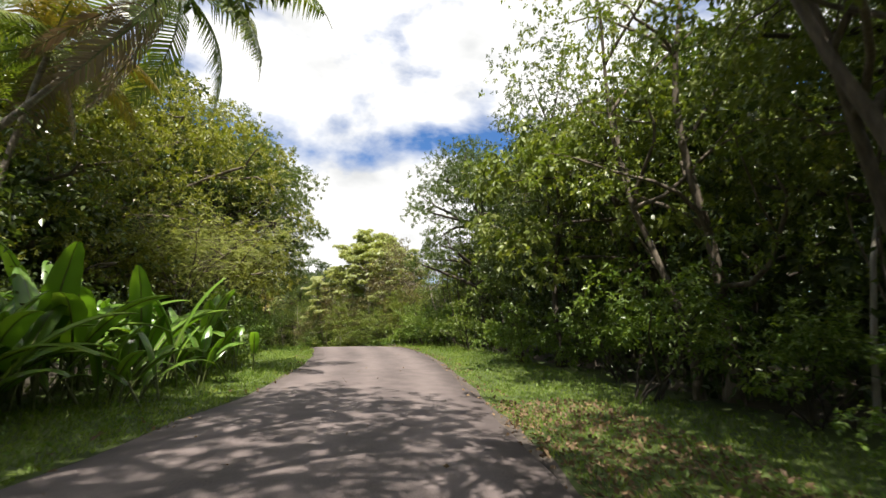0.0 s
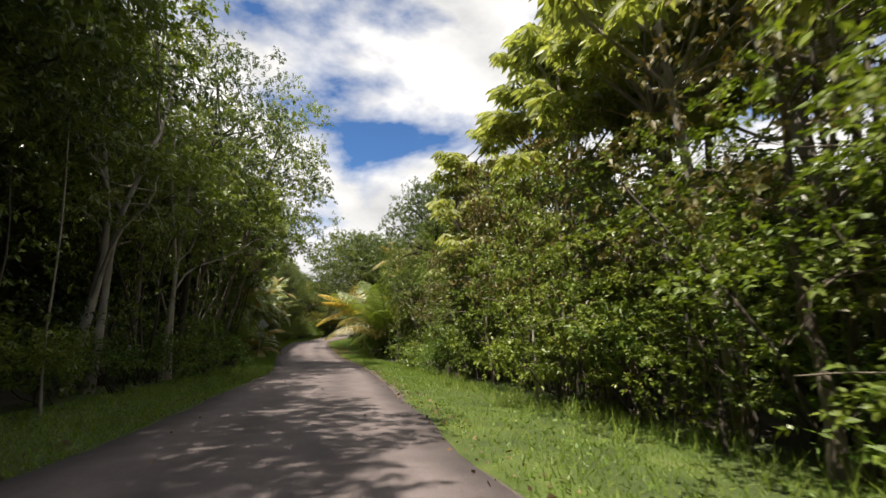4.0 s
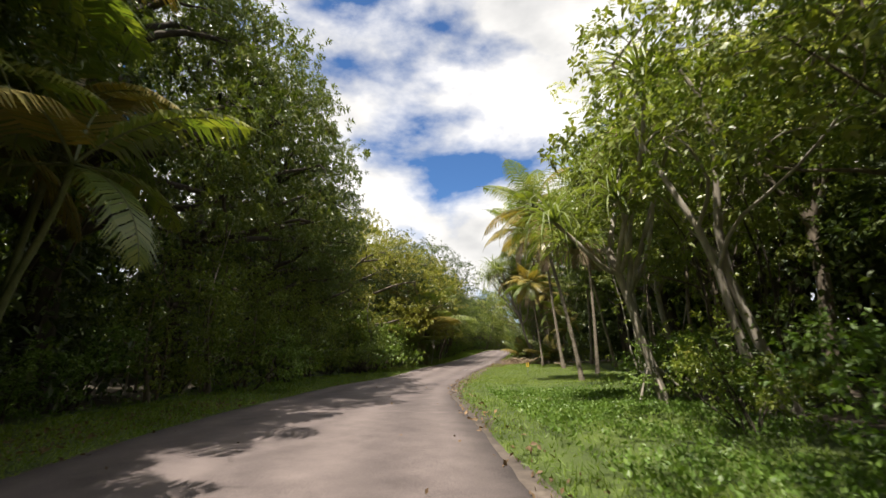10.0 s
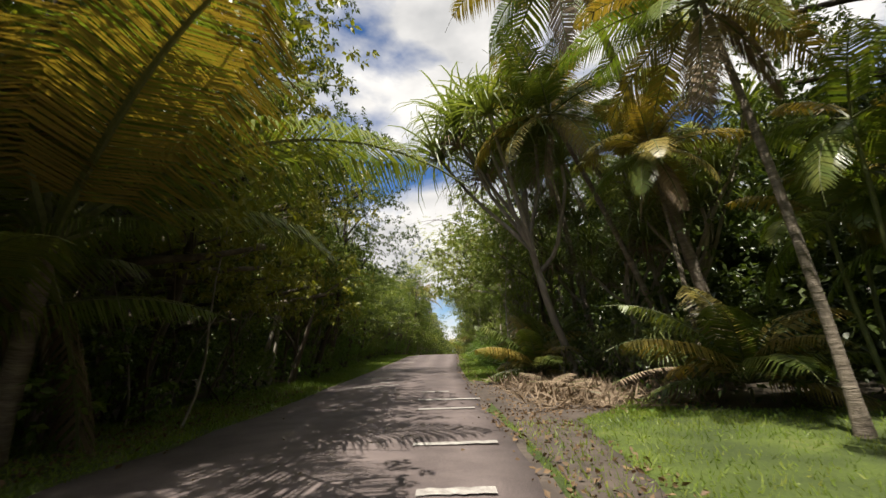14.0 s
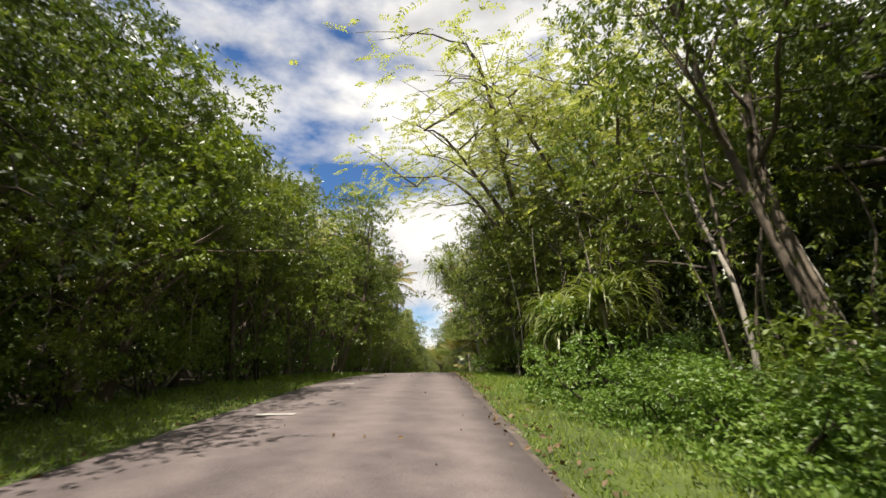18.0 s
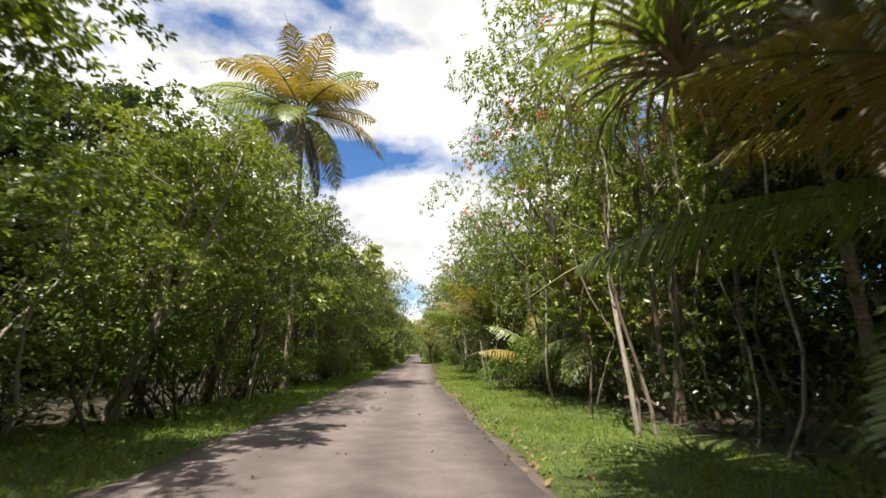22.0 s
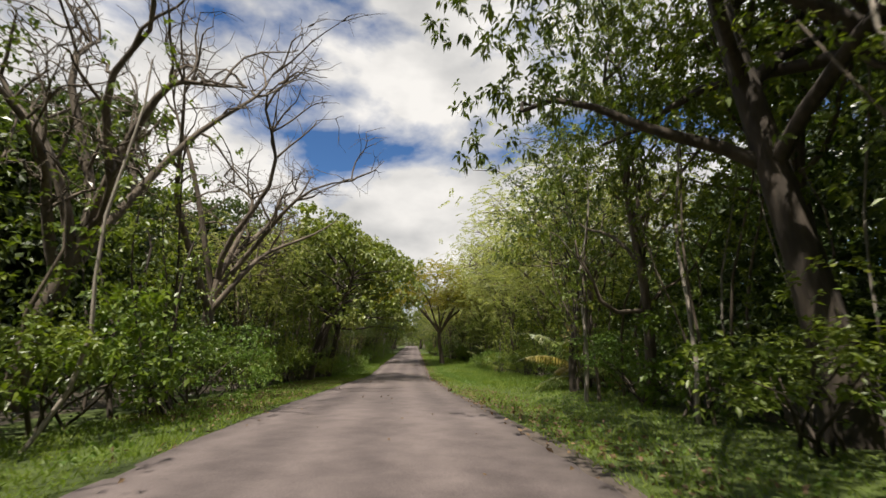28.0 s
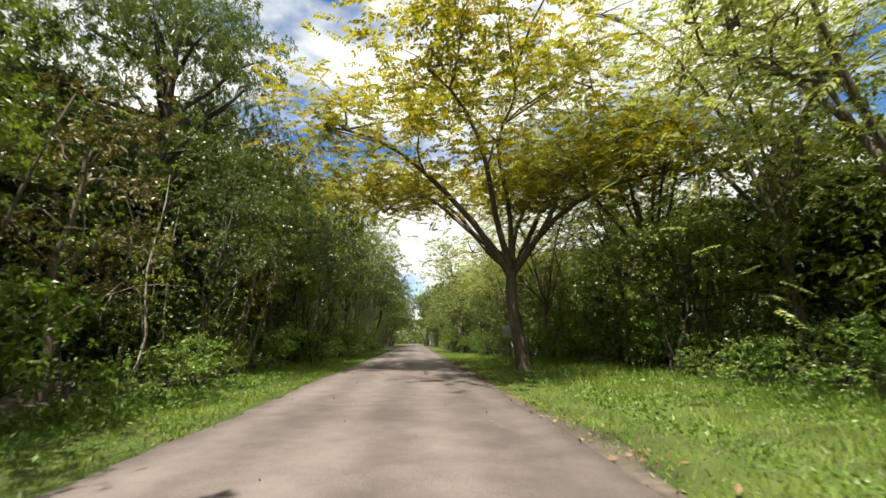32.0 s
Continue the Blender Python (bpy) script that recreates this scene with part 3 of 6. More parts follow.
def umbrella_tree(kind, label, seed, height=12.0, wide=3.2, tips=22, group="", leaf=0.46, low=0.55):
    """Slender pale stems that fork upward, with wheels of big lobed leaves at their ends."""
    r = np.random.default_rng(seed)
    root = root_of(kind, label, "tree", group)
    line = curve_to((0, 0, -0.25), (r.normal(0, 0.5), r.normal(0, 0.5), height * 0.85), 0, 9, 0.12, r)
    part("trunk", mesh("trunk", *tube(line, np.linspace(0.14, 0.05, 9), 8), M["bark_pale"], True), root)
    vs = []
    for i in range(tips):
        z = height * r.uniform(low, 1.0)
        a = i * 2.4 + r.uniform(-0.4, 0.4)
        reach = wide * r.uniform(0.25, 1.0) * (1.15 - 0.5 * z / height)
        end = np.array((math.cos(a) * reach, math.sin(a) * reach, z))
        k = max(2, int(np.argmin(abs(line[:, 2] - (z - reach * 0.9)))))
        limb = curve_to(line[k], end, -0.15 * reach, 7, 0.06, r)
        part("limb", mesh("limb", *tube(limb, np.linspace(0.055, 0.018, 7), 5), M["bark_pale"], True), root)
        for j in range(9):
            b = j * 0.7 + r.uniform(-0.2, 0.2)
            out = np.array((math.cos(b), math.sin(b), r.uniform(-0.15, 0.55)))
            hub = end + out * r.uniform(0.25, 0.55)
            lobes = 8
            ang = np.linspace(0, 5.6, lobes)
            s1 = unit(np.cross(out, (0, 0, 1.0)))
            way = np.cos(ang)[:, None] * out * (1, 1, 0.3) + np.sin(ang)[:, None] * s1 - np.array((0, 0, 0.35))
            vs.append((np.repeat(hub[None], lobes, 0), way))
    p, w = np.concatenate([a for a, _ in vs]), np.concatenate([b for _, b in vs])
    ll = leaf * r.uniform(0.75, 1.2, len(p))
    part("crown", mesh("crown", *blades(r, p, w, ll, ll * 0.36, 0.3, 0.7, True), M["leaf_light"]), root)
    return root


def bare_tree(kind, label, seed, height=11.0):
    """A leafless tree with widely forking limbs and fine twigs."""
    r = np.random.default_rng(seed)
    root = root_of(kind, label, "tree", "bare trees")
    line = curve_to((0, 0, -0.25), (0.5, 0, height * 0.33), 0, 7, 0.08, r)
    part("trunk", mesh("trunk", *tube(line, np.array((1.5, 1.1, 1, 0.95, 0.9, 0.85, 0.8)) * 0.2, 9), M["bark"], True), root)
    for i in range(7):
        a = i * 0.9 + r.uniform(-0.3, 0.3)
        end = np.array((math.cos(a) * r.uniform(2.5, 5.0), math.sin(a) * r.uniform(2.5, 5.0), height * r.uniform(0.6, 0.95)))
        limb = curve_to(line[-1 - i % 3], end, 0.8, 10, 0.2, r)
        pieces = [tube(limb, np.linspace(0.12, 0.02, 10), 6)]
        for k in range(9):
            s0 = limb[int(r.integers(2, 10))]
            e1 = s0 + unit(end - limb[0]) * r.uniform(0.5, 1.4) + r.normal(0, 0.9, 3) + (0, 0, 0.3)
            b1 = curve_to(s0, e1, 0.15, 7, 0.08, r)
            pieces.append(tube(b1, np.linspace(0.04, 0.01, 7), 4))
            for q in range(6):
                s1 = b1[int(r.integers(1, 7))]
                e2 = s1 + unit(e1 - s0) * 0.4 + r.normal(0, 0.45, 3)
                b2 = curve_to(s1, e2, 0.05, 5, 0.04, r)
                pieces.append(tube(b2, np.linspace(0.015, 0.005, 5), 3))
                e3 = b2[2] + r.normal(0, 0.25, 3)
                pieces.append(tube(curve_to(b2[2], e3, 0.0, 3), np.linspace(0.009, 0.004, 3), 3))
        part("limb", mesh("limb", *merge(pieces), M["bark"], True), root)
    return root


def thicket(kind, label, seed, height=6.5, stems=7, leaves=1700, mat="leaf", bark="bark_dark"):
    """A clump of thin upright stems with sparse leaves, the tangle under the trees."""
    r = np.random.default_rng(seed)
    root = root_of(kind, label, "saplings", "thicket stems")
    seats = []
    for k in range(stems):
        foot = np.array((r.normal(0, 0.8), r.normal(0, 0.6), -0.2))
        top = foot + (r.normal(0, 0.9), r.normal(0, 0.6), height * r.uniform(0.6, 1.0))
        line = curve_to(foot, top, 0, 8, 0.12, r)
        g = r.uniform(0.022, 0.06)
        part("stem", mesh("stem", *tube(line, np.linspace(g, g * 0.4, 8), 5), M["bark" if k % 3 else "bark_pale"] if bark == "bark" else M[bark], True), root)
        seats += list(line[3:])
    seats = np.array(seats)
    tips = leaves // 5
    p = seats[r.integers(0, len(seats), tips)] + r.normal(0, 0.40, (tips, 3))
    p, way, ll = sprays(r, p, ball(r, tips), 0.125, 5, 0.25)
    part("foliage", mesh("foliage", *blades(r, p, way, ll, ll * 0.5, 0.2), M[mat]), root)
    return root


def bush(kind, label, seed, height=2.4, wide=1.7, leaves=850, leaf=(0.26, 0.13), mat="leaf_bush"):
    r = np.random.default_rng(seed)
    root = root_of(kind, label, "bush", "roadside bushes")
    blobs = [(r.normal(0, wide * 0.45), r.normal(0, wide * 0.35), height * r.uniform(0.2, 0.78), wide * r.uniform(0.32, 0.5), 0.85) for _ in range(7)]
    fine = [tube(curve_to((r.normal(0, 0.2), r.normal(0, 0.2), -0.15), b[:3], 0.1, 6, 0.05, r), np.linspace(0.03, 0.008, 6), 5) for b in blobs]
    tagged(part("branchwork", mesh("branchwork", *merge(fine), M["bark_dark"], True), root), kind="stuff")
    p, way, ll = sprays(r, *lumps(r, blobs, leaves // 5, 0.45, 8), leaf[0], 5)
    p[:, 2] = np.maximum(p[:, 2], 0.02)
    part("foliage", mesh("foliage", *blades(r, p, way, ll, ll * leaf[1] / leaf[0], 0.2, 0.8, leaf[1] > 0.125), M[mat]), root)
    return root


# ---- palms and strap-leaved trees ----
@functools.lru_cache(None)
def frond_mesh(length, rise, fall, mat, hang=0.5, pairs=50, leaflet=0.95, seed=0):
    """A feather frond that leaves along +y at the angle rise, bends down by fall, with leaflets on both sides."""
    r = np.random.default_rng(seed)
    n = 12
    ang = np.radians(rise - fall * np.linspace(0, 1, n) ** 1.3)
    seg = length / (n - 1)
    y = np.r_[0, np.cumsum(np.cos(ang[:-1]) * seg)]
    z = np.r_[0, np.cumsum(np.sin(ang[:-1]) * seg)]
    mid = np.stack([np.zeros(n), y, z], 1)
    v1, q1 = tube(mid, np.linspace(0.035, 0.006, n) * (length / 3.5), 4)
    t = np.repeat(np.linspace(0.14, 0.99, pairs), 2) + r.normal(0, 0.004, pairs * 2)
    s = np.tile((-1.0, 1.0), pairs)
    p = np.stack([np.interp(t, np.linspace(0, 1, n), mid[:, k]) for k in range(3)], 1)
    a = np.interp(t, np.linspace(0, 1, n), ang)
    fwd = np.stack([np.zeros(len(t)), np.cos(a), np.sin(a)], 1)
    ll = leaflet * np.sin(np.clip(t * 1.05 + 0.08, 0, 1) * math.pi) ** 0.6 * r.uniform(0.85, 1.1, len(t)) * (length / 3.5)
    side = np.stack([s, np.zeros(len(t)), np.zeros(len(t))], 1)
    w1 = unit(side + fwd * (0.35 + 0.5 * t[:, None]) + np.array((0, 0, 1.0)) * (0.12 - hang * 0.35))
    w2 = unit(side * 0.7 + fwd * 0.4 - np.array((0, 0, 1.0)) * (hang + r.uniform(0, 0.35, (len(t), 1))))
    wid = 0.046 * (length / 3.5) ** 0.5 * (50 / pairs) ** 0.8
    edge = fwd * wid
    b0 = p - edge / 2; b1 = p + edge / 2
    m = p + w1 * ll[:, None] * 0.5
    tip = m + w2 * ll[:, None] * 0.55
    v2 = np.stack([b0, b1, m + edge * 0.6, m - edge * 0.6, tip], 1).reshape(-1, 3)
    k = np.arange(len(t))[:, None] * 5 + len(v1)
    q2 = k + np.array((0, 1, 2, 3))
    t2 = k + np.array((3, 2, 4))
    return mesh("frond", np.concatenate([v1, v2]), [np.concatenate([q1]), q2, t2], [M["stem"], M[mat], M[mat]])


def palm(kind, label, seed, height=9.0, bend=(0.8, 0.0), fronds=17, length=3.4, mats=("frond",), girth=0.10, group="palms", rises=(72, -40), dead=2, hang=0.6, nuts=0, fall=1.0, pairs=50):
    """A ringed trunk, bent by so many metres at its top, and a crown of feather fronds, each a part."""
    r = np.random.default_rng(seed)
    root = root_of(kind, label, "palm", group)
    t = np.linspace(0, 1, 14)
    line = np.stack([bend[0] * t ** 1.6, bend[1] * t ** 1.6, -0.2 + (height + 0.2) * t], 1)
    if height > 0.6:
        rad = girth * (1 - 0.35 * t) * np.where(np.arange(14) % 2, 1.0, 1.05)
        rad[0] *= 1.6; rad[1] *= 1.2
        part("trunk", mesh("trunk", *tube(line, rad, 10), M["palm_bark"], True), root)
    top = line[-1]
    for i in range(fronds):
        u = (i + 0.5) / fronds
        rise = rises[0] + (rises[1] - rises[0]) * u
        cls = 10 * round(rise / 10)
        drop = (70 + 25 * (i % 3)) * fall
        m = mats[i % len(mats)]
        me = frond_mesh(length, cls, min(drop, 80 + max(cls, 0) * 0.6), m, hang, pairs, seed=i % 3)
        turn = Matrix.Rotation(i * 2.39996 + r.uniform(-0.2, 0.2), 4, "Z")
        part("frond", me, root, Matrix.Translation(top) @ turn @ Matrix.Scale(r.uniform(0.85, 1.1), 4))
    for i in range(dead):
        me = frond_mesh(length * 0.85, -60, 35, "frond_dead", 0.9, seed=i % 3)
        part("dead_frond", me, root, Matrix.Translation(top - (0, 0, 0.15)) @ Matrix.Rotation(i * 2.1 + seed, 4, "Z"), "dry brown hanging frond")
    for i in range(nuts):
        a = i * 1.7
        v, q = tube(np.array([(0, 0, -0.12), (0, 0, -0.08), (0, 0, 0), (0, 0, 0.08), (0, 0, 0.12)]), (0.01, 0.08, 0.11, 0.08, 0.01), 8)
        part("coconut", mesh("coconut", v, q, M["stem"], True), root, Matrix.Translation(top + np.array((math.cos(a) * 0.25, math.sin(a) * 0.25, -0.25 - 0.1 * (i % 2)))))
    return root


def cane_palm(kind, label, seed, height=7.0, stems=5):
    """A clump of cane stems, each with arching fronds."""
    r = np.random.default_rng(seed)
    root = root_of(kind, label, "palm", "cane palms")
    for k in range(stems):
        a = k * 6.283 / stems + r.uniform(-0.4, 0.4)
        h = height * r.uniform(0.45, 0.8)
        top = np.array((math.cos(a) * r.uniform(0.4, 1.3), math.sin(a) * r.uniform(0.4, 1.3), h))
        line = curve_to(top * (0.25, 0.25, 0) - (0, 0, 0.2), top, 0, 8, 0.04, r)
        part("cane", mesh("cane", *tube(line, np.linspace(0.06, 0.04, 8), 6), M["stem"], True), root)
        for i in range(8):
            rise = 75 - 95 * i / 7
            me = frond_mesh(2.6, 10 * round(rise / 10), 85, "frond" if (i + k) % 4 else "frond_pale", 0.55, seed=i % 3, pairs=34)
            part("frond", me, root, Matrix.Translation(top) @ Matrix.Rotation(a + i * 2.4, 4, "Z") @ Matrix.Scale(r.uniform(0.8, 1.15), 4))
    return root


@functools.lru_cache(None)
def tuft_mesh(length, n, seed, mat="strap", up=0.5):
    """A rosette of long strap leaves that arch and hang."""
    r = np.random.default_rng(seed)
    k = 6
    a = np.arange(n) * 2.39996
    e = np.linspace(1.3, -0.7, n) * up + r.normal(0, 0.12, n) + 0.15
    ll = length * r.uniform(0.75, 1.1, n)
    t = np.linspace(0, 1, k)
    ang = e[:, None] + 0.35 - (1.9 + r.uniform(0, 0.9, (n, 1))) * t[None] ** 1.3
    step = ll[:, None] / (k - 1)
    rr = np.cumsum(np.cos(ang) * step, 1) - np.cos(ang) * step
    zz = np.cumsum(np.sin(ang) * step, 1) - np.sin(ang) * step
    c = np.stack([rr * np.cos(a)[:, None], rr * np.sin(a)[:, None], zz], -1)
    side = np.stack([-np.sin(a), np.cos(a), np.zeros(n)], 1)[:, None]
    w = (0.075 * (1 - t ** 2 * 0.93))[None, :, None]
    v = np.stack([c - side * w / 2, c + side * w / 2], 2).reshape(-1, 3)
    i, j = np.meshgrid(np.arange(n), np.arange(k - 1), indexing="ij")
    o = (i * k + j).ravel() * 2
    return mesh("leaf_tuft", v, np.stack([o, o + 1, o + 3, o + 2], 1), M[mat])


def screw_pine(kind, label, seed, height=8.0, wide=2.6, tufts=9, length=1.5, props=5, group="screw pines"):
    """Forking pale limbs that end in rosettes of strap leaves; stilt roots at the foot."""
    r = np.random.default_rng(seed)
    root = root_of(kind, label, "tree", group)
    fork = np.array((r.normal(0, 0.3), r.normal(0, 0.3), height * 0.5))
    line = curve_to((0, 0, -0.2), fork, 0, 8, 0.05, r)
    part("trunk", mesh("trunk", *tube(line, np.linspace(0.13, 0.10, 8), 8), M["bark_pale"], True), root)
    for i in range(tufts):
        a = i * 2.4 + r.uniform(-0.3, 0.3)
        reach = wide * r.uniform(0.25, 1.0)
        end = np.array((math.cos(a) * reach, math.sin(a) * reach, height * r.uniform(0.55, 1.0)))
        limb = curve_to(line[-1 - i % 3], end, -0.2, 7, 0.05, r)
        part("limb", mesh("limb", *tube(limb, np.linspace(0.075, 0.05, 7), 6), M["bark_pale"], True), root)
        part("leaf_tuft", tuft_mesh(length, 64, seed * 7 % 3 + i % 3), root, Matrix.Translation(end) @ Matrix.Rotation(a, 4, "Z") @ Matrix.Scale(r.uniform(0.85, 1.15), 4))
        if i % 3 == 0:
            part("dead_tuft", tuft_mesh(length * 0.8, 30, 5, "frond_dead", 0.1), root, Matrix.Translation(end - (0, 0, 0.25)), "dry brown skirt of dead leaves")
    for i in range(props):
        a = i * 6.283 / max(props, 1)
        foot = np.array((math.cos(a) * 0.7, math.sin(a) * 0.7, -0.15))
        part("stilt_root", mesh("stilt_root", *tube(curve_to(line[2] * (1, 1, 1.0), foot, 0.1, 5), np.linspace(0.03, 0.035, 5), 5), M["bark_pale"], True), root)
    return root


def strap_bush(kind, label, seed, height=3.0, tufts=7, length=1.5):
    """Young screw pines: rosettes of strap leaves close to the ground."""
    r = np.random.default_rng(seed)
    root = root_of(kind, label, "bush", "strap-leaved bushes")
    for i in range(tufts):
        end = np.array((r.normal(0, 0.9), r.normal(0, 0.7), height * r.uniform(0.2, 0.75)))
        part("stem", mesh("stem", *tube(curve_to(end * (0.5, 0.5, 0) - (0, 0, 0.2), end, 0, 5), np.linspace(0.06, 0.05, 5), 6), M["bark_pale"], True), root)
        part("leaf_tuft", tuft_mesh(length, 56, i % 3), root, Matrix.Translation(end) @ Matrix.Rotation(i * 1.3, 4, "Z") @ Matrix.Scale(r.uniform(0.8, 1.1), 4))
    return root


@functools.lru_cache(None)
def paddle_mesh(length, width, rise, fall, seed):
    """A big paddle leaf on its stalk, with a midrib groove and a torn edge."""
    r = np.random.default_rng(seed)
    n = 16
    ang = np.radians(rise - fall * np.linspace(0, 1, n) ** 1.6)
    seg = length / (n - 1)
    y = np.r_[0, np.cumsum(np.cos(ang[:-1]) * seg)]
    z = np.r_[0, np.cumsum(np.sin(ang[:-1]) * seg)]
    mid = np.stack([np.zeros(n), y, z], 1)
    v1, q1 = tube(mid, np.linspace(0.035, 0.007, n), 5)
    t = np.linspace(0.32, 1.0, 12)
    p = np.stack([np.interp(t, np.linspace(0, 1, n), mid[:, k]) for k in range(3)], 1)
    u = (t - 0.32) / 0.68
    w = width * 0.5 * np.sqrt(np.clip(np.sin(np.clip(u * 0.96 + 0.03, 0, 1) * math.pi), 0, 1)) * r.uniform(0.9, 1.05, 12)
    vs, qs, k0 = [v1], [], len(v1)
    for s in (-1, 1):
        inner = p + (0, 0, 0.012)
        mids = p + np.stack([s * w * 0.55, np.zeros(12), w * 0.22], 1)
        outer = p + np.stack([s * w, np.full(12, 0.05), w * 0.05], 1)
        vs += [inner, mids, outer]
        i = np.arange(11)
        qs += [np.stack([k0 + i, k0 + i + 1, k0 + 13 + i, k0 + 12 + i], 1), np.stack([k0 + 12 + i, k0 + 13 + i, k0 + 25 + i, k0 + 24 + i], 1)]
        k0 += 36
    return mesh("paddle_leaf", np.concatenate(vs), [q1, np.concatenate(qs)], [M["stem"], M["banana"]], True)


def banana_clump(kind, label, seed, height=3.2, leaves=11, spread=0.5):
    r = np.random.default_rng(seed)
    root = root_of(kind, label, "plant", "big-leaved plants")
    for i in range(leaves):
        a = i * 2.4 + r.uniform(-0.3, 0.3)
        foot = np.array((r.normal(0, spread), r.normal(0, spread), -0.1))
        rise = (82, 70, 60)[i % 3]
        me = paddle_mesh(height * 1.05, height * 0.17, rise, (40, 75, 95)[i % 3], i % 4)
        part("paddle_leaf", me, root, Matrix.Translation(foot) @ Matrix.Rotation(a, 4, "Z") @ Matrix.Scale(r.uniform(0.65, 1.1), 4))
    return root


# ---- ground, road, verges ----
def edge(table):
    s, d = zip(*table)
    return lambda x: np.interp(x, s, d)


LEFT_EDGE = edge([(-60, -3.52), (50, -3.7), (75, -3.87), (95, -4.31), (112, -4.58), (130, -4.22), (155, -4.4), (172, -4.05), (195, -3.7), (210, -3.3), (235, -3.1), (250, -3.05), (285, -3.3), (310, -3.17), (332, -3.3), (530, -3.3)])
RIGHT_EDGE = edge([(-60, 1.32), (20, 1.41), (38, 1.35), (45, 1.23), (72, 1.23), (90, 1.41), (108, 0.88), (122, 0.53), (130, 0.44), (136, 0.88), (155, 0.97), (173, 1.06), (198, 1.41), (250, 1.41), (285, 2.11), (310, 2.11), (332, 2.2), (530, 2.11)])
# where the growth begins on either side
LEFT_FACE = edge([(-60, -5.64), (10, -6.02), (30, -6.2), (45, -6.02), (70, -5.83), (95, -6.02), (112, -6.39), (122, -7.14), (135, -6.02), (150, -6.2), (172, -6.58), (200, -5.83), (225, -5.2), (240, -5.0), (262, -5.0), (285, -5.4), (300, -5.8), (320, -5.6), (345, -5.8), (375, -5.0), (395, -4.6), (530, -4.6)])
RIGHT_FACE = edge([(-60, 5.26), (10, 4.7), (30, 4.32), (60, 4.32), (68, 3.6), (75, 3.3), (80, 4.5), (90, 5.26), (105, 4.89), (113, 6.11), (118, 15.5), (137, 15.0), (143, 4.32), (158, 3.2), (172, 4.7), (195, 4.32), (225, 4.6), (262, 4.4), (285, 5.4), (296, 8.08), (340, 8.0), (360, 5.6), (375, 4.2), (395, 3.4), (530, 3.4)])


def ribbon(name, lo, hi, cols, lift, mat, s0=-BACK, s1=END, step=1.0, jag=(0.0, 0.0), skirt=0.0, seed=3, camber=0.0):
    """A strip along the road from the edge lo(s) to hi(s), its rims worn by jag metres."""
    s = np.arange(s0, s1, step)
    r = np.random.default_rng(seed)
    rag = [np.convolve(r.normal(0, 1, len(s) + 4), np.ones(3) / 3, "valid")[: len(s)] * j * 1.6 for j in jag]
    a, b = lo(s) + rag[0], hi(s) + rag[1]
    u = np.linspace(0, 1, cols)
    if skirt:
        u = np.r_[0, u, 1]
    d = a[:, None] + (b - a)[:, None] * u
    h = np.full(d.shape, lift) + camber * (1 - (2 * u - 1) ** 2)
    if skirt:
        h[:, 0] -= skirt; h[:, -1] -= skirt
    S = np.repeat(s[:, None], d.shape[1], 1)
    v = at(S, d, h).reshape(-1, 3)
    n, k = d.shape
    i, j = np.meshgrid(np.arange(n - 1), np.arange(k - 1), indexing="ij")
    o = (i * k + j).ravel()
    q = np.stack([o, o + 1, o + k + 1, o + k], 1)
    me = mesh(name, v, q, mat, True)
    uv = me.uv_layers.new(name="UVMap")
    idx = np.empty(len(me.loops), np.int32)
    me.loops.foreach_get("vertex_index", idx)
    flat_uv = np.stack([d.ravel()[idx], S.ravel()[idx]], 1).astype(np.float32)
    uv.data.foreach_set("uv", flat_uv.ravel())
    return new(name, me)


# one sheet: fine along the road, wide skirts out to the horizon
ss = np.arange(-BACK, END, 2.0)
dd = np.r_[np.linspace(-40, -8, 9), np.linspace(-7, 8, 16), np.linspace(10, 40, 9)]
S, D = np.meshgrid(ss, dd, indexing="ij")
gv = at(S, D, -0.06)
bump = np.array([noise.noise(Vector((p[0] * 0.35, p[1] * 0.35, 0.0))) for p in gv.reshape(-1, 3)]).reshape(S.shape)
gv[..., 2] += bump * 0.10 * np.clip((np.abs(D + 1) - 5.5) / 3, 0, 1) * np.clip((36 - np.abs(D)) / 10, 0, 1)
n, k = S.shape
i, j = np.meshgrid(np.arange(n - 1), np.arange(k - 1), indexing="ij")
o = (i * k + j).ravel()
gq = np.stack([o, o + 1, o + k + 1, o + k], 1)
rim = np.concatenate([np.arange(k), np.arange(1, n) * k + k - 1, (n - 1) * k + np.arange(k - 2, -1, -1), np.arange(n - 2, 0, -1) * k])
gflat = gv.reshape(-1, 3)
mid = gflat.mean(0)
outer = gflat[rim].copy()
ray_out = outer[:, :2] - mid[:2]
outer[:, :2] = mid[:2] + ray_out / np.linalg.norm(ray_out, axis=1)[:, None] * 2500
outer[:, 2] = -8.0
m0 = len(gflat)
kk = np.arange(len(rim))
gq2 = np.stack([rim, np.roll(rim, -1), m0 + (kk + 1) % len(rim), m0 + kk], 1)
ground = new("ground", mesh("ground", np.concatenate([gflat, outer]), np.concatenate([gq, gq2]), M["soil"], False))
tagged(ground, "dark forest soil covered with leaf mould", "ground", kind="structure")

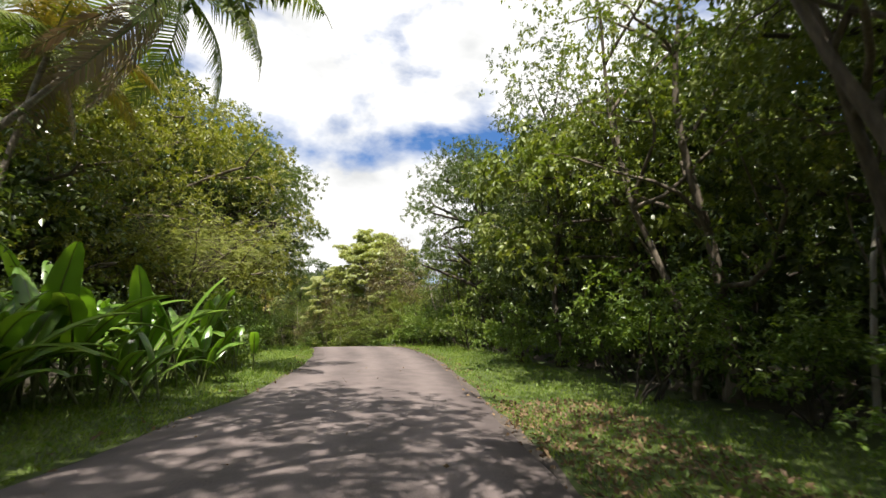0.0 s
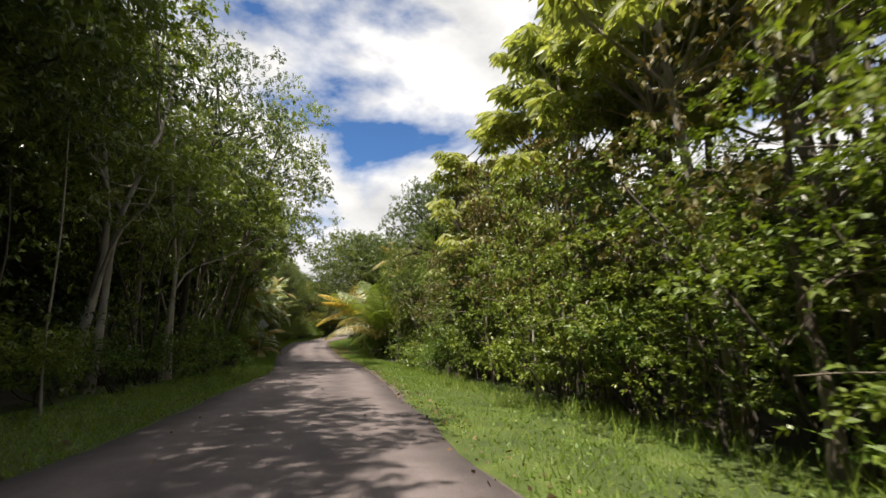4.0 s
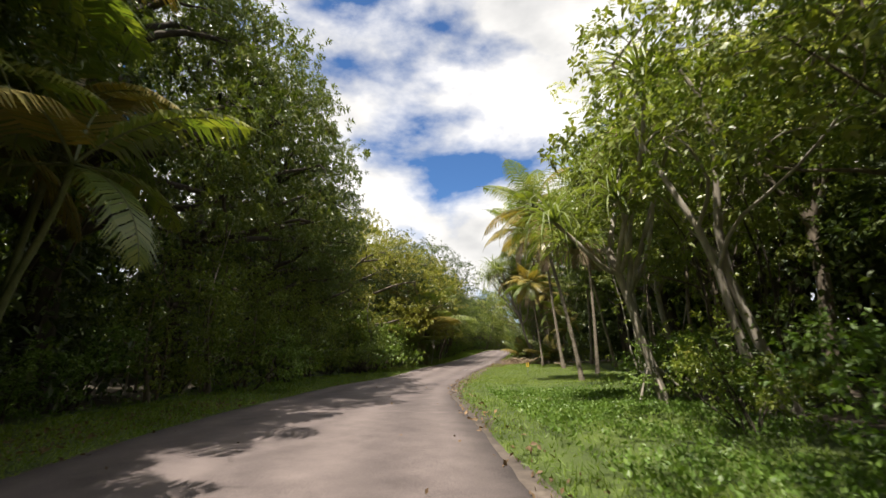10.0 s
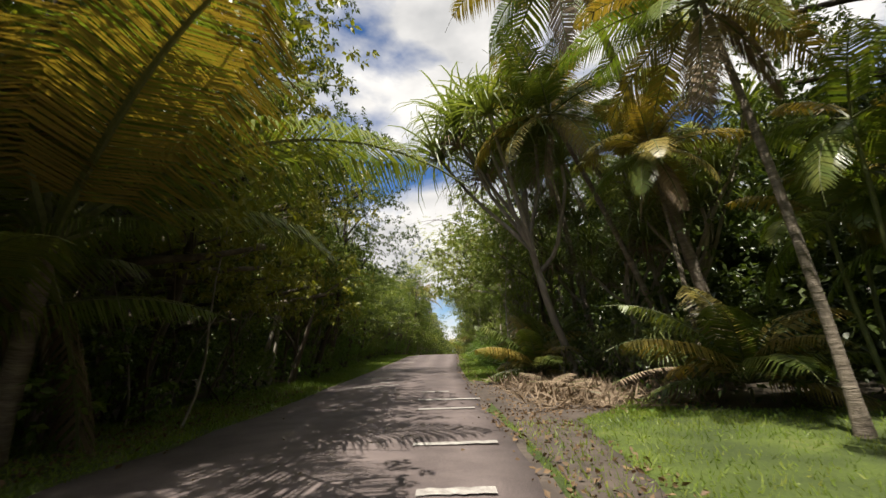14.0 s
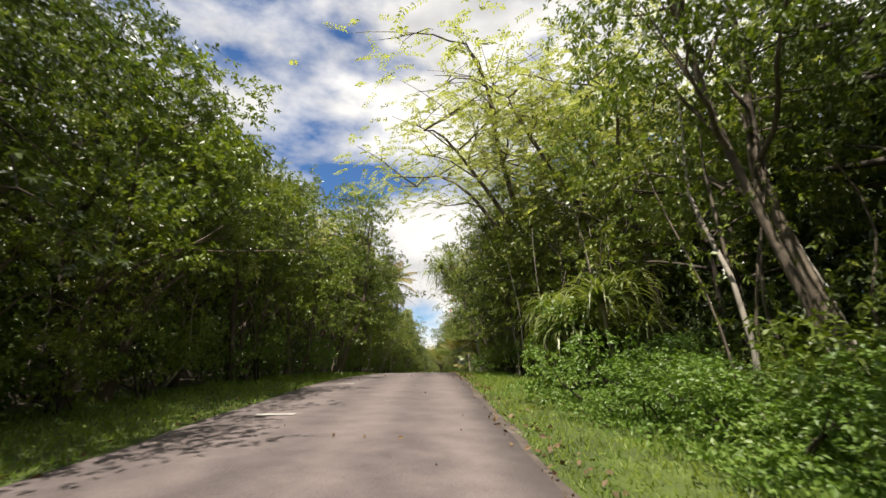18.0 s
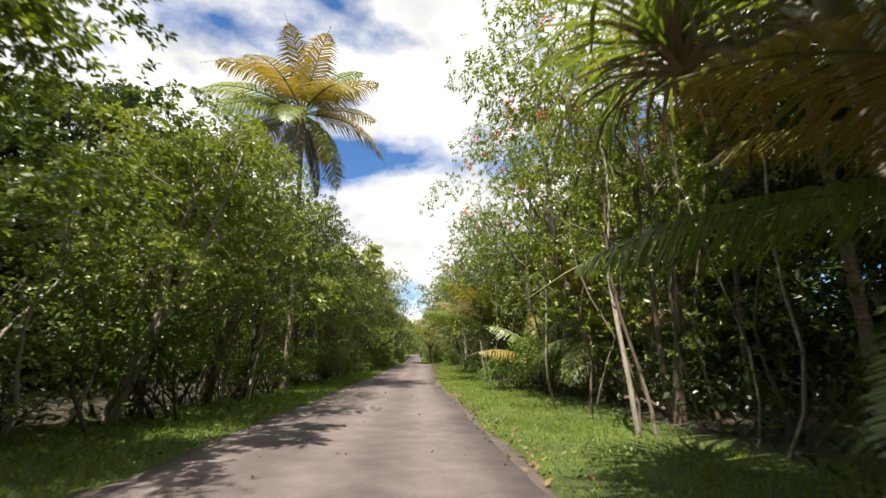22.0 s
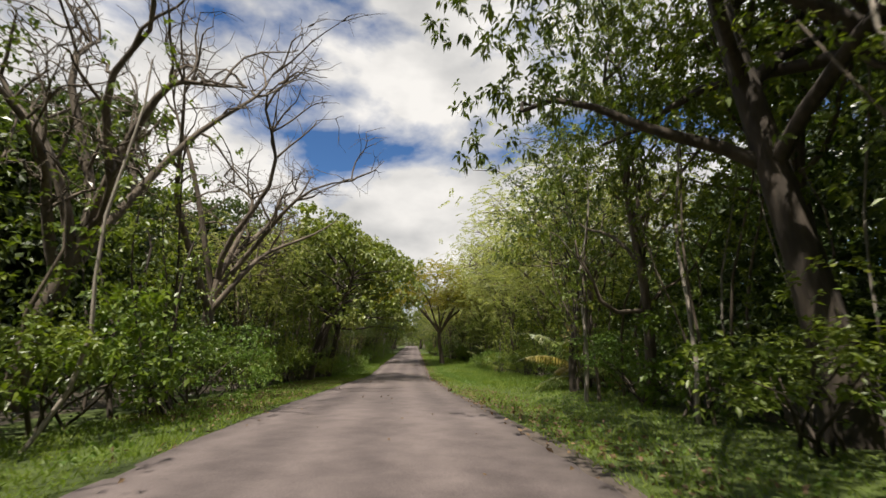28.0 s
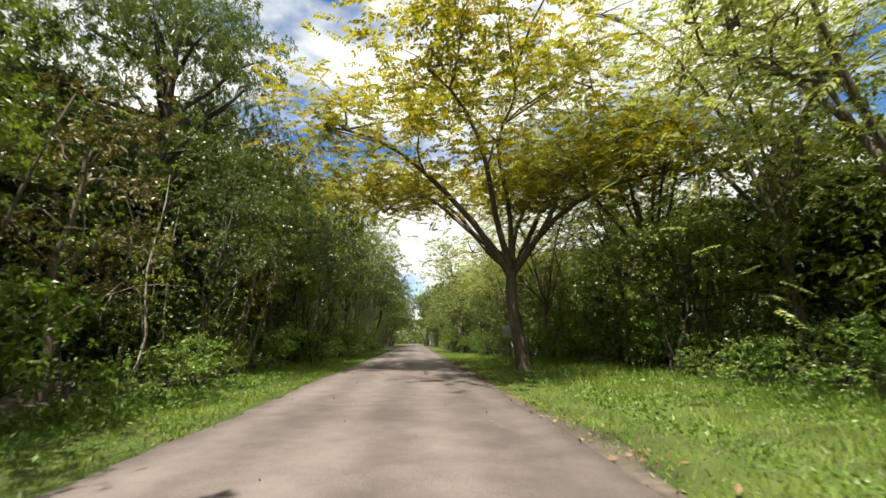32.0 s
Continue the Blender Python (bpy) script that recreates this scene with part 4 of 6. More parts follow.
verge_l = ribbon("verge_left", lambda s: LEFT_FACE(s) - 1.4, lambda s: LEFT_EDGE(s) + 0.05, 6, -0.015, M["turf"], jag=(0.3, 0.10), skirt=0.06, seed=5)
tagged(verge_l, "mown green grass verge beside the road", "grass", kind="structure")
verge_r = ribbon("verge_right", lambda s: RIGHT_EDGE(s) + 0.25, lambda s: RIGHT_FACE(s) + 1.4, 6, -0.015, M["turf"], jag=(0.14, 0.3), skirt=0.06, seed=6)
tagged(verge_r, "sunlit green grass verge and lawn", "grass", kind="structure")
shoulder_r = ribbon("shoulder_right", lambda s: RIGHT_EDGE(s) - 0.10, lambda s: RIGHT_EDGE(s) + 0.42, 3, -0.020, M["dirt"], jag=(0.02, 0.10), skirt=0.05, seed=8, step=0.25)
tagged(shoulder_r, "narrow dirt shoulder with grit and dead leaves", "shoulder", kind="structure")
shoulder_l = ribbon("shoulder_left", lambda s: LEFT_EDGE(s) - 0.35, lambda s: LEFT_EDGE(s) + 0.12, 3, -0.020, M["dirt"], jag=(0.10, 0.02), skirt=0.05, seed=9, step=0.25)
tagged(shoulder_l, "crumbled dirt edge of the road", "shoulder", kind="structure")
def PULL_OUT(s):
    """The outer edge of the trodden dirt on the right."""
    return RIGHT_EDGE(s) + 0.4 + 1.5 * np.clip(1 - np.abs(s - 144) / 9, 0, 1) + 0.5 * np.clip(1 - np.abs(s - 128) / 12, 0, 1) + 2.4 * np.clip(1.6 - np.abs(s - 147.5) / 3.2, 0, 1)


wide_dirt = ribbon("pull_out", lambda s: RIGHT_EDGE(s) + 0.3, PULL_OUT, 5, -0.008, M["dirt"], s0=116, s1=156, step=0.25, jag=(0.0, 0.05), skirt=0.05, seed=11)
tagged(wide_dirt, "bare trodden dirt pull-out beside the asphalt", "dirt", kind="structure")
road = ribbon("road", LEFT_EDGE, RIGHT_EDGE, 9, 0.0, M["asphalt"], step=0.5, jag=(0.05, 0.05), skirt=0.05, seed=4, camber=0.03)
tagged(road, "old brownish grey asphalt road, cracked at the edges", "road", kind="structure")


def marking(s, d, wide, deep, skew=0.0):
    """A worn white bar lying across the lane."""
    r = np.random.default_rng(int(s * 10))
    u, w = np.meshgrid(np.linspace(-0.5, 0.5, 13), np.array((-0.5, 0.5)), indexing="ij")
    dx = d + u * wide
    sx = s + w * deep * (1 + r.normal(0, 0.10, u.shape)) + u * skew
    v = at(sx, dx, 0.036).reshape(-1, 3)
    k = np.arange(12) * 2
    q = np.stack([k, k + 2, k + 3, k + 1], 1)
    return tagged(new("road_marking", mesh("road_marking", v, q, M["bar_white"])), "worn white bar on the asphalt", "road marking", "white road bars", "structure")


for s, d, wide, deep, skew in ((132.9, 0.0, 0.62, 0.22, 0), (138.2, 0.05, 0.75, 0.2, 0), (140.4, 0.1, 1.2, 0.2, 0), (144.4, 0.05, 1.3, 0.22, 0), (146.3, 0.15, 1.7, 0.22, 0), (148.4, -0.25, 0.9, 0.2, 0), (151.0, -2.5, 1.6, 0.25, 0.8),
                               (152.6, -2.3, 0.5, 0.2, 0.2), (155.3, -3.0, 1.4, 0.25, 0), (161.0, -3.0, 1.1, 0.22, 0), (168.3, -2.7, 0.8, 0.2, 0), (173.8, -2.85, 0.7, 0.2, 0), (180.2, -2.75, 0.5, 0.2, 0)):
    marking(s, d, wide, deep, skew)
tagged(ribbon("edge_line", lambda s: LEFT_EDGE(s) + 0.15 + 0 * s, lambda s: LEFT_EDGE(s) + 0.24 + 0 * s, 2, 0.018, M["paint_old"], s0=124, s1=137, step=0.5), "faded white edge line on the asphalt", "road marking", kind="structure")

# ---- plants: one of each kind first, then set out along the road ----
R = random.Random(11)
G = np.random.default_rng(5)
PROTO = {}


def proto(key, ob):
    PROTO[key] = ob
    return ob


for k in range(4):
    r = np.random.default_rng(40 + k)
    proto(f"broad{k}", broad_tree("broadleaf_tree", ("low leafy roadside tree with several thin trunks", "low leafy tree with dark green crown", "ragged low tree with twiggy crown", "low leafy tree with crown down to the ground")[k], 40 + k, 10, (2, 1, 3, 2)[k],
                                  stack(r, 10, (0.36, 0.42, 0.30, 0.14)[k], 2.5, (10, 11, 10, 12)[k]), 10800, ((0.135, 0.072), (0.125, 0.066), (0.145, 0.075), (0.13, 0.07))[k], ("leaf", "leaf_dark_shade", "leaf", "leaf")[k], ("bark", "bark_dark", "bark", "bark")[k], 0.13, lump=0.27, per=15, group="roadside trees"))
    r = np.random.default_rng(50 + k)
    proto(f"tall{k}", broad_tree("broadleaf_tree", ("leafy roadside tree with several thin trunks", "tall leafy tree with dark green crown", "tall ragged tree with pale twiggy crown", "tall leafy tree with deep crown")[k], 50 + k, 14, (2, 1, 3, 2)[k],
                                 stack(r, 14, (0.40, 0.44, 0.36, 0.32)[k], 3.4, (15, 16, 15, 17)[k], size=(0.13, 0.20)), 16800, ((0.145, 0.072), (0.13, 0.066), (0.155, 0.085), (0.135, 0.07))[k], ("leaf", "leaf_dark_shade", "leaf_big", "leaf")[k], ("bark", "bark_dark", "bark", "bark")[k], 0.17, lump=0.27, per=17, twigs=30, group="roadside trees"))
for k in range(2):
    r = np.random.default_rng(60 + k)
    proto(f"mango{k}", broad_tree("mango_tree", "large dense mango tree with rounded dark green crown", 60 + k, 15, 1, dome(r, 15, 6.0, 19, 0.40, 0.28), 43200, (0.185, 0.066), "leaf_mango", "bark_dark", 0.42, 0.16, 0.31, group="mango trees", per=24, whorl=9))
r = np.random.default_rng(71)
proto("spread", broad_tree("shade_tree", "big spreading tree with thick forked dark trunk", 71, 12, 3, dome(r, 12, 5.8, 18, 0.48, 0.31), 36000, (0.15, 0.07), "leaf_mango", "bark_dark", 0.27, 0.3, 0.33, per=22))
r = np.random.default_rng(72)
proto("bigleaf", broad_tree("almond_tree", "tree with large round leaves on long open limbs", 72, 10, 2, dome(r, 10, 5.2, 12, 0.5, 0.27), 9600, (0.19, 0.141), "leaf_big", "bark_dark", 0.20, 0.3, 0.4))
r = np.random.default_rng(73)
proto("tulip", broad_tree("tulip_tree", "tall tree with orange-red flower clusters", 73, 13, 2, stack(r, 13, 0.34, 2.8, 12), 13200, (0.16, 0.075), "leaf", "bark", 0.16, flowers=60, group="flowering trees"))
r = np.random.default_rng(74)
proto("dry", broad_tree("dry_tree", "half-dead tree with brown and grey leaves", 74, 9, 3, stack(r, 9, 0.3, 2.4, 9), 5400, (0.16, 0.085), "leaf_dry", "bark", 0.12, twigs=40, group="half-dead trees"))
r = np.random.default_rng(75)
proto("open", broad_tree("open_tree", "slender tree with thin pale-barked limbs and sparse crown", 75, 11, 2, stack(r, 11, 0.4, 3.0, 10, 0.7, (0.12, 0.19)), 7200, (0.17, 0.095), "leaf_big", "bark_pale", 0.11, twigs=40))
proto("light0", feather_tree("albizia_tree", "spreading tree with feathery pale green foliage on bare limbs", 81, 13, 5.5, 0.42, hang=0.4, group="feathery trees"))
proto("light1", feather_tree("albizia_tree", "feathery light green tree with slender forked trunk", 82, 12, 4.2, 0.30, 7, 1350, hang=1.3, girth=0.16, group="feathery trees"))
proto("gold", feather_tree("rain_tree", "spreading roadside tree with golden-tipped feathery crown and forked trunk", 83, 10.5, 7.0, 0.40, 9, 4200, "leaf_gold", girth=0.24, leaflet=(0.15, 0.05)))
r = np.random.default_rng(84)
proto("monkeypod", broad_tree("rain_tree", "wide domed rain tree with dense yellow-green crown", 84, 10.5, 1, dome(r, 10.5, 7.0, 26, 0.30, 0.24), 36000, (0.15, 0.075), "leaf_rain", "bark", 0.34, 0.15, 0.26, twigs=60, group="rain trees", per=26))
proto("cecropia0", umbrella_tree("cecropia_tree", "slender pale-stemmed tree with wheels of big lobed leaves", 91, group="lobed-leaf trees"))
proto("cecropia1", umbrella_tree("cecropia_tree", "slender pale-stemmed tree with wheels of big lobed leaves", 92, 11, 3.6, 17, group="lobed-leaf trees", low=0.5))
proto("bare0", bare_tree("bare_tree", "leafless grey tree with widely forking limbs", 95))
proto("thicket0", thicket("sapling_clump", "tangle of thin upright saplings under the trees", 101))
proto("thicket1", thicket("sapling_clump", "tangle of thin pale stems with sparse leaves", 102, 7.5, 8, 1500, bark="bark"))
for k in range(4):
    proto(f"bush{k}", bush("bush", ("dense dark green roadside bush", "low leafy green bush at the forest edge", "loose bush with broad leaves", "loose greyish twiggy roadside bush")[k], 111 + k, (2.6, 1.5, 2.2, 2.4)[k], (1.8, 1.6, 1.6, 1.7)[k], (2600, 3800, 1700, 2300)[k], ((0.115, 0.055), (0.072, 0.044), (0.15, 0.09), (0.11, 0.05))[k], ("leaf_bush", "weed", "leaf_bush", "leaf")[k]))
proto("coco0", palm("coconut_palm", "tall coconut palm with bent ringed trunk", 121, 9, (-0.9, 0.2), 18, 3.7, ("frond", "frond", "frond_pale"), nuts=4, fall=0.72, rises=(82, -32), hang=0.45))
proto("coco1", palm("coconut_palm", "coconut palm with sun-bleached fronds", 122, 9, (0.5, 0.3), 20, 3.7, ("frond_pale", "frond", "frond_pale"), nuts=3, dead=4, fall=0.72, rises=(82, -32), hang=0.45))
proto("coco2", palm("coconut_palm", "dark straight coconut palm", 123, 9, (0.2, -0.4), 15, 3.7, ("frond",), dead=3, fall=0.72, rises=(82, -32), hang=0.45))
proto("juv", palm("young_palm", "young coconut palm with great arching fronds from a short trunk", 124, 1.3, (-0.2, 0), 14, 5.2, ("frond", "frond", "frond_pale"), rises=(85, 32), dead=0, hang=0.6, pairs=110))
proto("mid", palm("young_palm", "young coconut palm with long arching fronds over the road", 127, 2.0, (0.2, 0), 16, 4.4, ("frond", "frond_pale", "frond"), rises=(75, 0), dead=2, hang=0.5, pairs=96, fall=0.75))
proto("mid_high", palm("coconut_palm", "coconut palm with a short brown trunk and long fronds", 128, 2.9, (0.15, 0.1), 17, 6.0, ("frond", "frond_pale", "frond"), 0.17, rises=(86, 36), dead=2, hang=0.45, pairs=120, fall=0.7, nuts=3))
proto("juv_pale", palm("young_palm", "young palm with yellowish fronds near the ground", 125, 0.4, (0, 0), 13, 3.6, ("frond_pale", "frond"), rises=(80, 5), dead=1))
proto("yellow", palm("yellow_palm", "short palm with bright yellow fronds over the road", 126, 3.3, (-0.3, -0.2), 12, 3.9, ("frond_yellow", "frond", "frond_yellow"), 0.12, rises=(48, 6), dead=0, fall=0.5, hang=0.35, pairs=84))
proto("cane0", cane_palm("cane_palm", "clump of cane palm with arching fronds", 131))
proto("cane1", cane_palm("cane_palm", "tall clump of cane palm with feathery fronds", 132, 9, 6))
proto("pandan0", screw_pine("screw_pine", "screw pine with drooping strap-leaf rosettes on pale limbs", 141, length=2.2))
proto("pandan1", screw_pine("screw_pine", "tall screw pine with hanging strap leaves", 142, 10, 2.2, 11, 2.6))
proto("strap", strap_bush("strap_leaf_bush", "young screw pine with long arching strap leaves", 143))
proto("banana0", banana_clump("banana_plant", "banana plant with large torn paddle leaves", 151))
proto("banana1", banana_clump("heliconia_clump", "dense clump of heliconia with upright paddle leaves", 152, 2.4, 16, 0.7))
proto("sprout", banana_clump("sprouting_coconut", "small sprouting palm with three broad leaves", 153, 1.3, 4, 0.05))
NOMINAL = {"broad": 10, "tall": 14, "mango": 15, "spread": 12, "bigleaf": 10, "tulip": 13, "dry": 9, "open": 11, "light0": 13, "light1": 12, "gold": 10.5, "monkeypod": 10.5, "cecropia0": 12, "cecropia1": 11,
           "bare": 11, "thicket0": 6.5, "thicket1": 7.5, "coco": 9, "juv": 1, "yellow": 1, "cane0": 7, "cane1": 9, "pandan0": 8, "pandan1": 10}


def plant(key, s, d, height=None, turn=None, lean=(0, 0), wide=None, h=0.0):
    if key.startswith("broad") and height and height > 9.0:
        key = "tall" + key[-1]
        wide = wide * 10 / 14 if wide else None
    nominal = next((v for kk, v in NOMINAL.items() if key.startswith(kk)), 1.0)
    z = (height / nominal) if height else 1.0
    w = wide if wide else z
    turn = R.uniform(0, 360) if turn is None else turn
    return copy_thing(PROTO[key], place(s, d, h, turn, (w, w, z), lean))


# the plants that stand out, in the order of the drive: kind, along, aside, height, turn, lean
KEY = []
# plants from about 3 to 16 m along the road
KEY += [
    ("coco0", 13, -12, 9.5, 200, (0, 0)), ("coco2", 3, -9.0, 8, 40, (0, 10)), ("banana0", 6.5, -5.9, 0.72, 0, (0, 0)),
    ("banana0", 8.8, -6.6, 0.86, 70, (0, 0)), ("banana1", 9.5, -5.7, 0.72, 30, (0, 0)), ("banana0", 11.5, -6.3, 0.83, 140, (0, 0)), ("banana1", 12.5, -5.8, 0.72, 90, (0, 0)),
    ("banana1", 7.5, -7.2, 0.94, 10, (0, 0)), ("banana0", 14.5, -6.6, 0.76, 200, (0, 0)), ("banana1", 16, -6.2, 0.9, 250, (0, 0)), ("banana1", 6.2, -7.4, 0.95, 40, (0, 0)),
    ("banana1", 8.4, -7.6, 1.0, 80, (0, 0)),
]
# plants from about -1 to 37 m along the road
KEY += [
    ("banana0", 10.4, -7.4, 0.9, 10, (0, 0)), ("banana1", 11.8, -7.5, 1.0, 200, (0, 0)), ("banana0", 7.2, -6.3, 0.7, 300, (0, 0)), ("banana1", 13.6, -7.2, 0.95, 150, (0, 0)),
    ("banana1", 5.0, -6.6, 0.86, 120, (0, 0)), ("mango0", 37, -9.8, 18, 0, (0, 0)), ("broad3", 20, -13, 10, 30, (0, 0)), ("monkeypod", 27, -13.4, 14.5, 10, (0, 0)),
    ("monkeypod", 19, -15, 11, 90, (0, 0)), ("broad1", 30, -12, 14, 120, (0, 0)), ("mango1", 5.5, 9.6, 11, 40, (0, -4)), ("mango0", 12, 9.8, 8.5, 100, (0, 0)),
    ("mango0", -1.5, 5.6, 15.5, 40, (0, -4)), ("mango1", 33.5, -9.2, 15, 40, (0, 0)), ("mango0", 41.5, -9.0, 17.5, 110, (0, 2)), ("mango1", 46.0, -11.0, 16, 200, (0, 0)),
    ("mango0", 22.5, 8.6, 10.5, 10, (0, 0)), ("mango1", 17.5, 9.2, 10.5, 150, (0, 0)), 
]
# plants from about -4 to 55 m along the road
KEY += [
    ("mango1", 0.5, -5.2, 17, 140, (0, 0)), ("broad1", 17.5, 7.5, 9.0, 160, (0, -8)), ("bigleaf", 12.6, 7.8, 9.5, 60, (0, -14)), ("open", 19, 8.0, 11.5, 10, (0, 0)),
    ("broad2", 24, 7.0, 8.0, 60, (0, 0)), ("broad0", 29, 7.2, 9.0, 200, (0, 0)), ("mango1", 26.0, 6.9, 14, 70, (0, -3)), ("cecropia0", 46.5, 6.8, 12.5, 0, (0, 0)),
    ("cecropia1", 49.5, 7.6, 12.0, 80, (0, 0)), ("cecropia1", 45, 9.5, 11.0, 170, (0, 0)), ("cecropia0", 44, 7.4, 11.5, 60, (0, 0)), ("cecropia0", 48, 9.4, 13, 250, (0, 0)),
    ("cecropia0", 55, 6.0, 9.5, 200, (0, -10)),
]
KEY += [
    ("light1", 19.5, -8.8, 6.0, 40, (0, 0)), ("light1", 24.0, -8.4, 7.0, 140, (0, 0)), ("light1", 29.0, -8.8, 7.5, 250, (0, 0)),
    ("mango0", 122, 17.0, 19.5, 100, (0, 0)), ("mango1", 128.5, 15.5, 20, 190, (0, 0)), ("mango0", 135, 15.2, 19, 280, (0, 0)), ("mango1", 141.5, 13.5, 17, 20, (0, 0)), ("bush2", 128.5, -6.8, 3.4, 0, (0, 0)), ("bush0", 130.5, -7.0, 3.8, 80, (0, 0)), ("bush2", 132.5, -6.8, 3.4, 190, (0, 0)), ("bush2", 134.5, -6.6, 3.0, 30, (0, 0)), ("broad1", 136.5, -7.6, 12, 90, (0, 4)), ("broad0", 144, -7.6, 12.5, 200, (0, 4)),
]
# plants from about 48 to 91 m along the road
KEY += [
    ("cecropia1", 59, 6.8, 9.0, 90, (0, -6)), ("open", 52, -7.6, 14, 0, (0, 0)), ("broad1", 48, -8.4, 14.5, 60, (0, 0)), ("broad2", 56, -8.0, 13, 160, (0, 0)),
    ("open", 58, -7.0, 12, 220, (0, 0)), ("coco2", 68.5, -7.2, 8.6, 0, (0, 12)), ("coco0", 72, -9.0, 10, 100, (0, 0)), ("juv_pale", 82, -6.3, 1.15, 0, (0, 0)),
    ("juv_pale", 91, -6.6, 1.1, 0, (0, 0)), ("juv", 75.6, 5.4, 1.35, 15, (0, -8)), ("juv", 78.5, 6.8, 1.25, 75, (0, -10)), ("coco1", 73, 7.8, 7.0, 140, (0, -6)),
    ("coco1", 78, 7.6, 8.5, 30, (0, -8)),
]
# plants from about 48 to 100 m along the road
# the mangos at 57 to 85 m are added behind the edge for shade
KEY += [
    ("yellow", 84.6, 4.8, 1.32, 10, (0, -8)), ("cecropia1", 71, 6.4, 9.0, 20, (0, -4)), ("mango1", 68.5, 10, 12.5, 20, (0, 0)), ("mango1", 86, 10, 12, 200, (0, 0)),
    ("mango0", 71, -10.5, 17, 30, (0, 0)), ("mango1", 77.5, -11.5, 17, 100, (0, 0)), ("mango0", 84.5, -12, 16, 250, (0, 0)), ("mango1", 48, -11, 17, 0, (0, 0)),
    ("mango0", 57, -13, 15, 60, (0, 0)), ("mango1", 67, -13, 14, 150, (0, 0)), ("broad0", 100, 9.5, 12, 200, (0, 0)), ("light0", 100, 5.6, 11.5, 200, (0, -4)), ("spread", 93.2, 5.6, 15.5, 0, (0, -6)), ("spread", 90.6, 7.2, 14, 120, (0, -12)),
    ("mango1", 93, 9.5, 13, 70, (0, -6)),
]
# plants from about 75 to 105 m along the road
KEY += [
    ("bush0", 80, 5.8, 3.6, 0, (0, 0)), ("bush0", 82.5, 6.0, 3.8, 90, (0, 0)), ("sprout", 80.3, 4.4, 1.0, 0, (0, 0)), ("cane1", 78, -8.2, 9, 0, (0, 0)),
    ("cane1", 81, -6.9, 8, 60, (0, 0)), ("cane0", 75, -7.4, 8, 10, (0, 0)), ("cane1", 85, -7.0, 9.5, 200, (0, 0)), ("cane1", 94, -6.8, 9, 20, (0, 0)),
    ("cane1", 101, -6.9, 9.5, 300, (0, 0)), ("cane0", 105.5, -7.2, 9, 70, (0, 0)), ("cane0", 90, -6.6, 6.5, 140, (0, 0)), ("cane0", 98, -6.5, 6.5, 40, (0, 0)),
    ("cane0", 88, -7.4, 8.5, 10, (0, 0)),
]
# plants from about 86 to 122 m along the road
KEY += [
    ("cane1", 92, -7.8, 10.5, 130, (0, 0)), ("cane1", 96, -7.8, 10, 190, (0, 0)), ("cane0", 99.5, -7.4, 8.5, 250, (0, 0)), ("cane1", 103, -8.2, 10, 20, (0, 0)),
    ("broad3", 110.5, -7.0, 5.0, 0, (0, 0)), ("broad3", 113, -7.0, 5.5, 80, (0, 0)), ("broad3", 115.4, -7.2, 5.2, 160, (0, 0)), ("broad3", 117.8, -7.4, 5.6, 240, (0, 0)),
    ("broad3", 120.2, -7.6, 5.4, 20, (0, 0)), ("broad3", 122.6, -7.8, 5.2, 110, (0, 0)), ("mango1", 104.5, -11.5, 15, 0, (0, 0)), ("broad1", 86, -11, 12.5, 80, (0, 0)),
    ("broad0", 97, -11.5, 13, 120, (0, 0)),
]
# plants from about 103 to 145 m along the road
KEY += [
    ("broad0", 104.5, 8.0, 10.5, 30, (0, -4)), ("coco1", 213.5, 8.0, 10.5, 20, (0, -6)), ("coco1", 216, 9.5, 12, 140, (0, 0)), ("bigleaf", 247.5, 6.2, 8.5, 30, (0, -4)), ("cecropia0", 252, -7.0, 13, 10, (0, 4)), ("cecropia1", 256, -7.2, 13.5, 120, (0, 4)), ("cecropia1", 254, 8.0, 12, 200, (0, -4)), ("mid", 210, 6.4, 1.2, 200, (0, -6)), ("light0", 110.5, 11.0, 12, 80, (0, 0)), ("pandan0", 110, 6.0, 8.0, 30, (0, -6)), ("broad2", 113, 9.2, 9.5, 40, (0, 0)), ("coco0", 121.5, 6.6, 9.0, 0, (0, -6)),
    ("pandan1", 119, 10.2, 10.5, 60, (0, -14)), ("coco2", 123, 10.5, 9.0, 30, (0, -3)), ("coco2", 128, 12.0, 9.0, 130, (0, -2)), ("coco2", 127.5, 8.4, 9.5, 200, (0, 2)),
    ("coco1", 134, 7.0, 10.6, 0, (0, -8)), ("coco0", 131, 10.2, 9.5, 90, (0, -10)), ("coco1", 140, 5.6, 7.4, 90, (0, -4)), ("juv_pale", 143.5, 6.6, 0.95, 0, (0, 0)),
    ("coco1", 145, 6.6, 6.8, 40, (0, -4)),
]
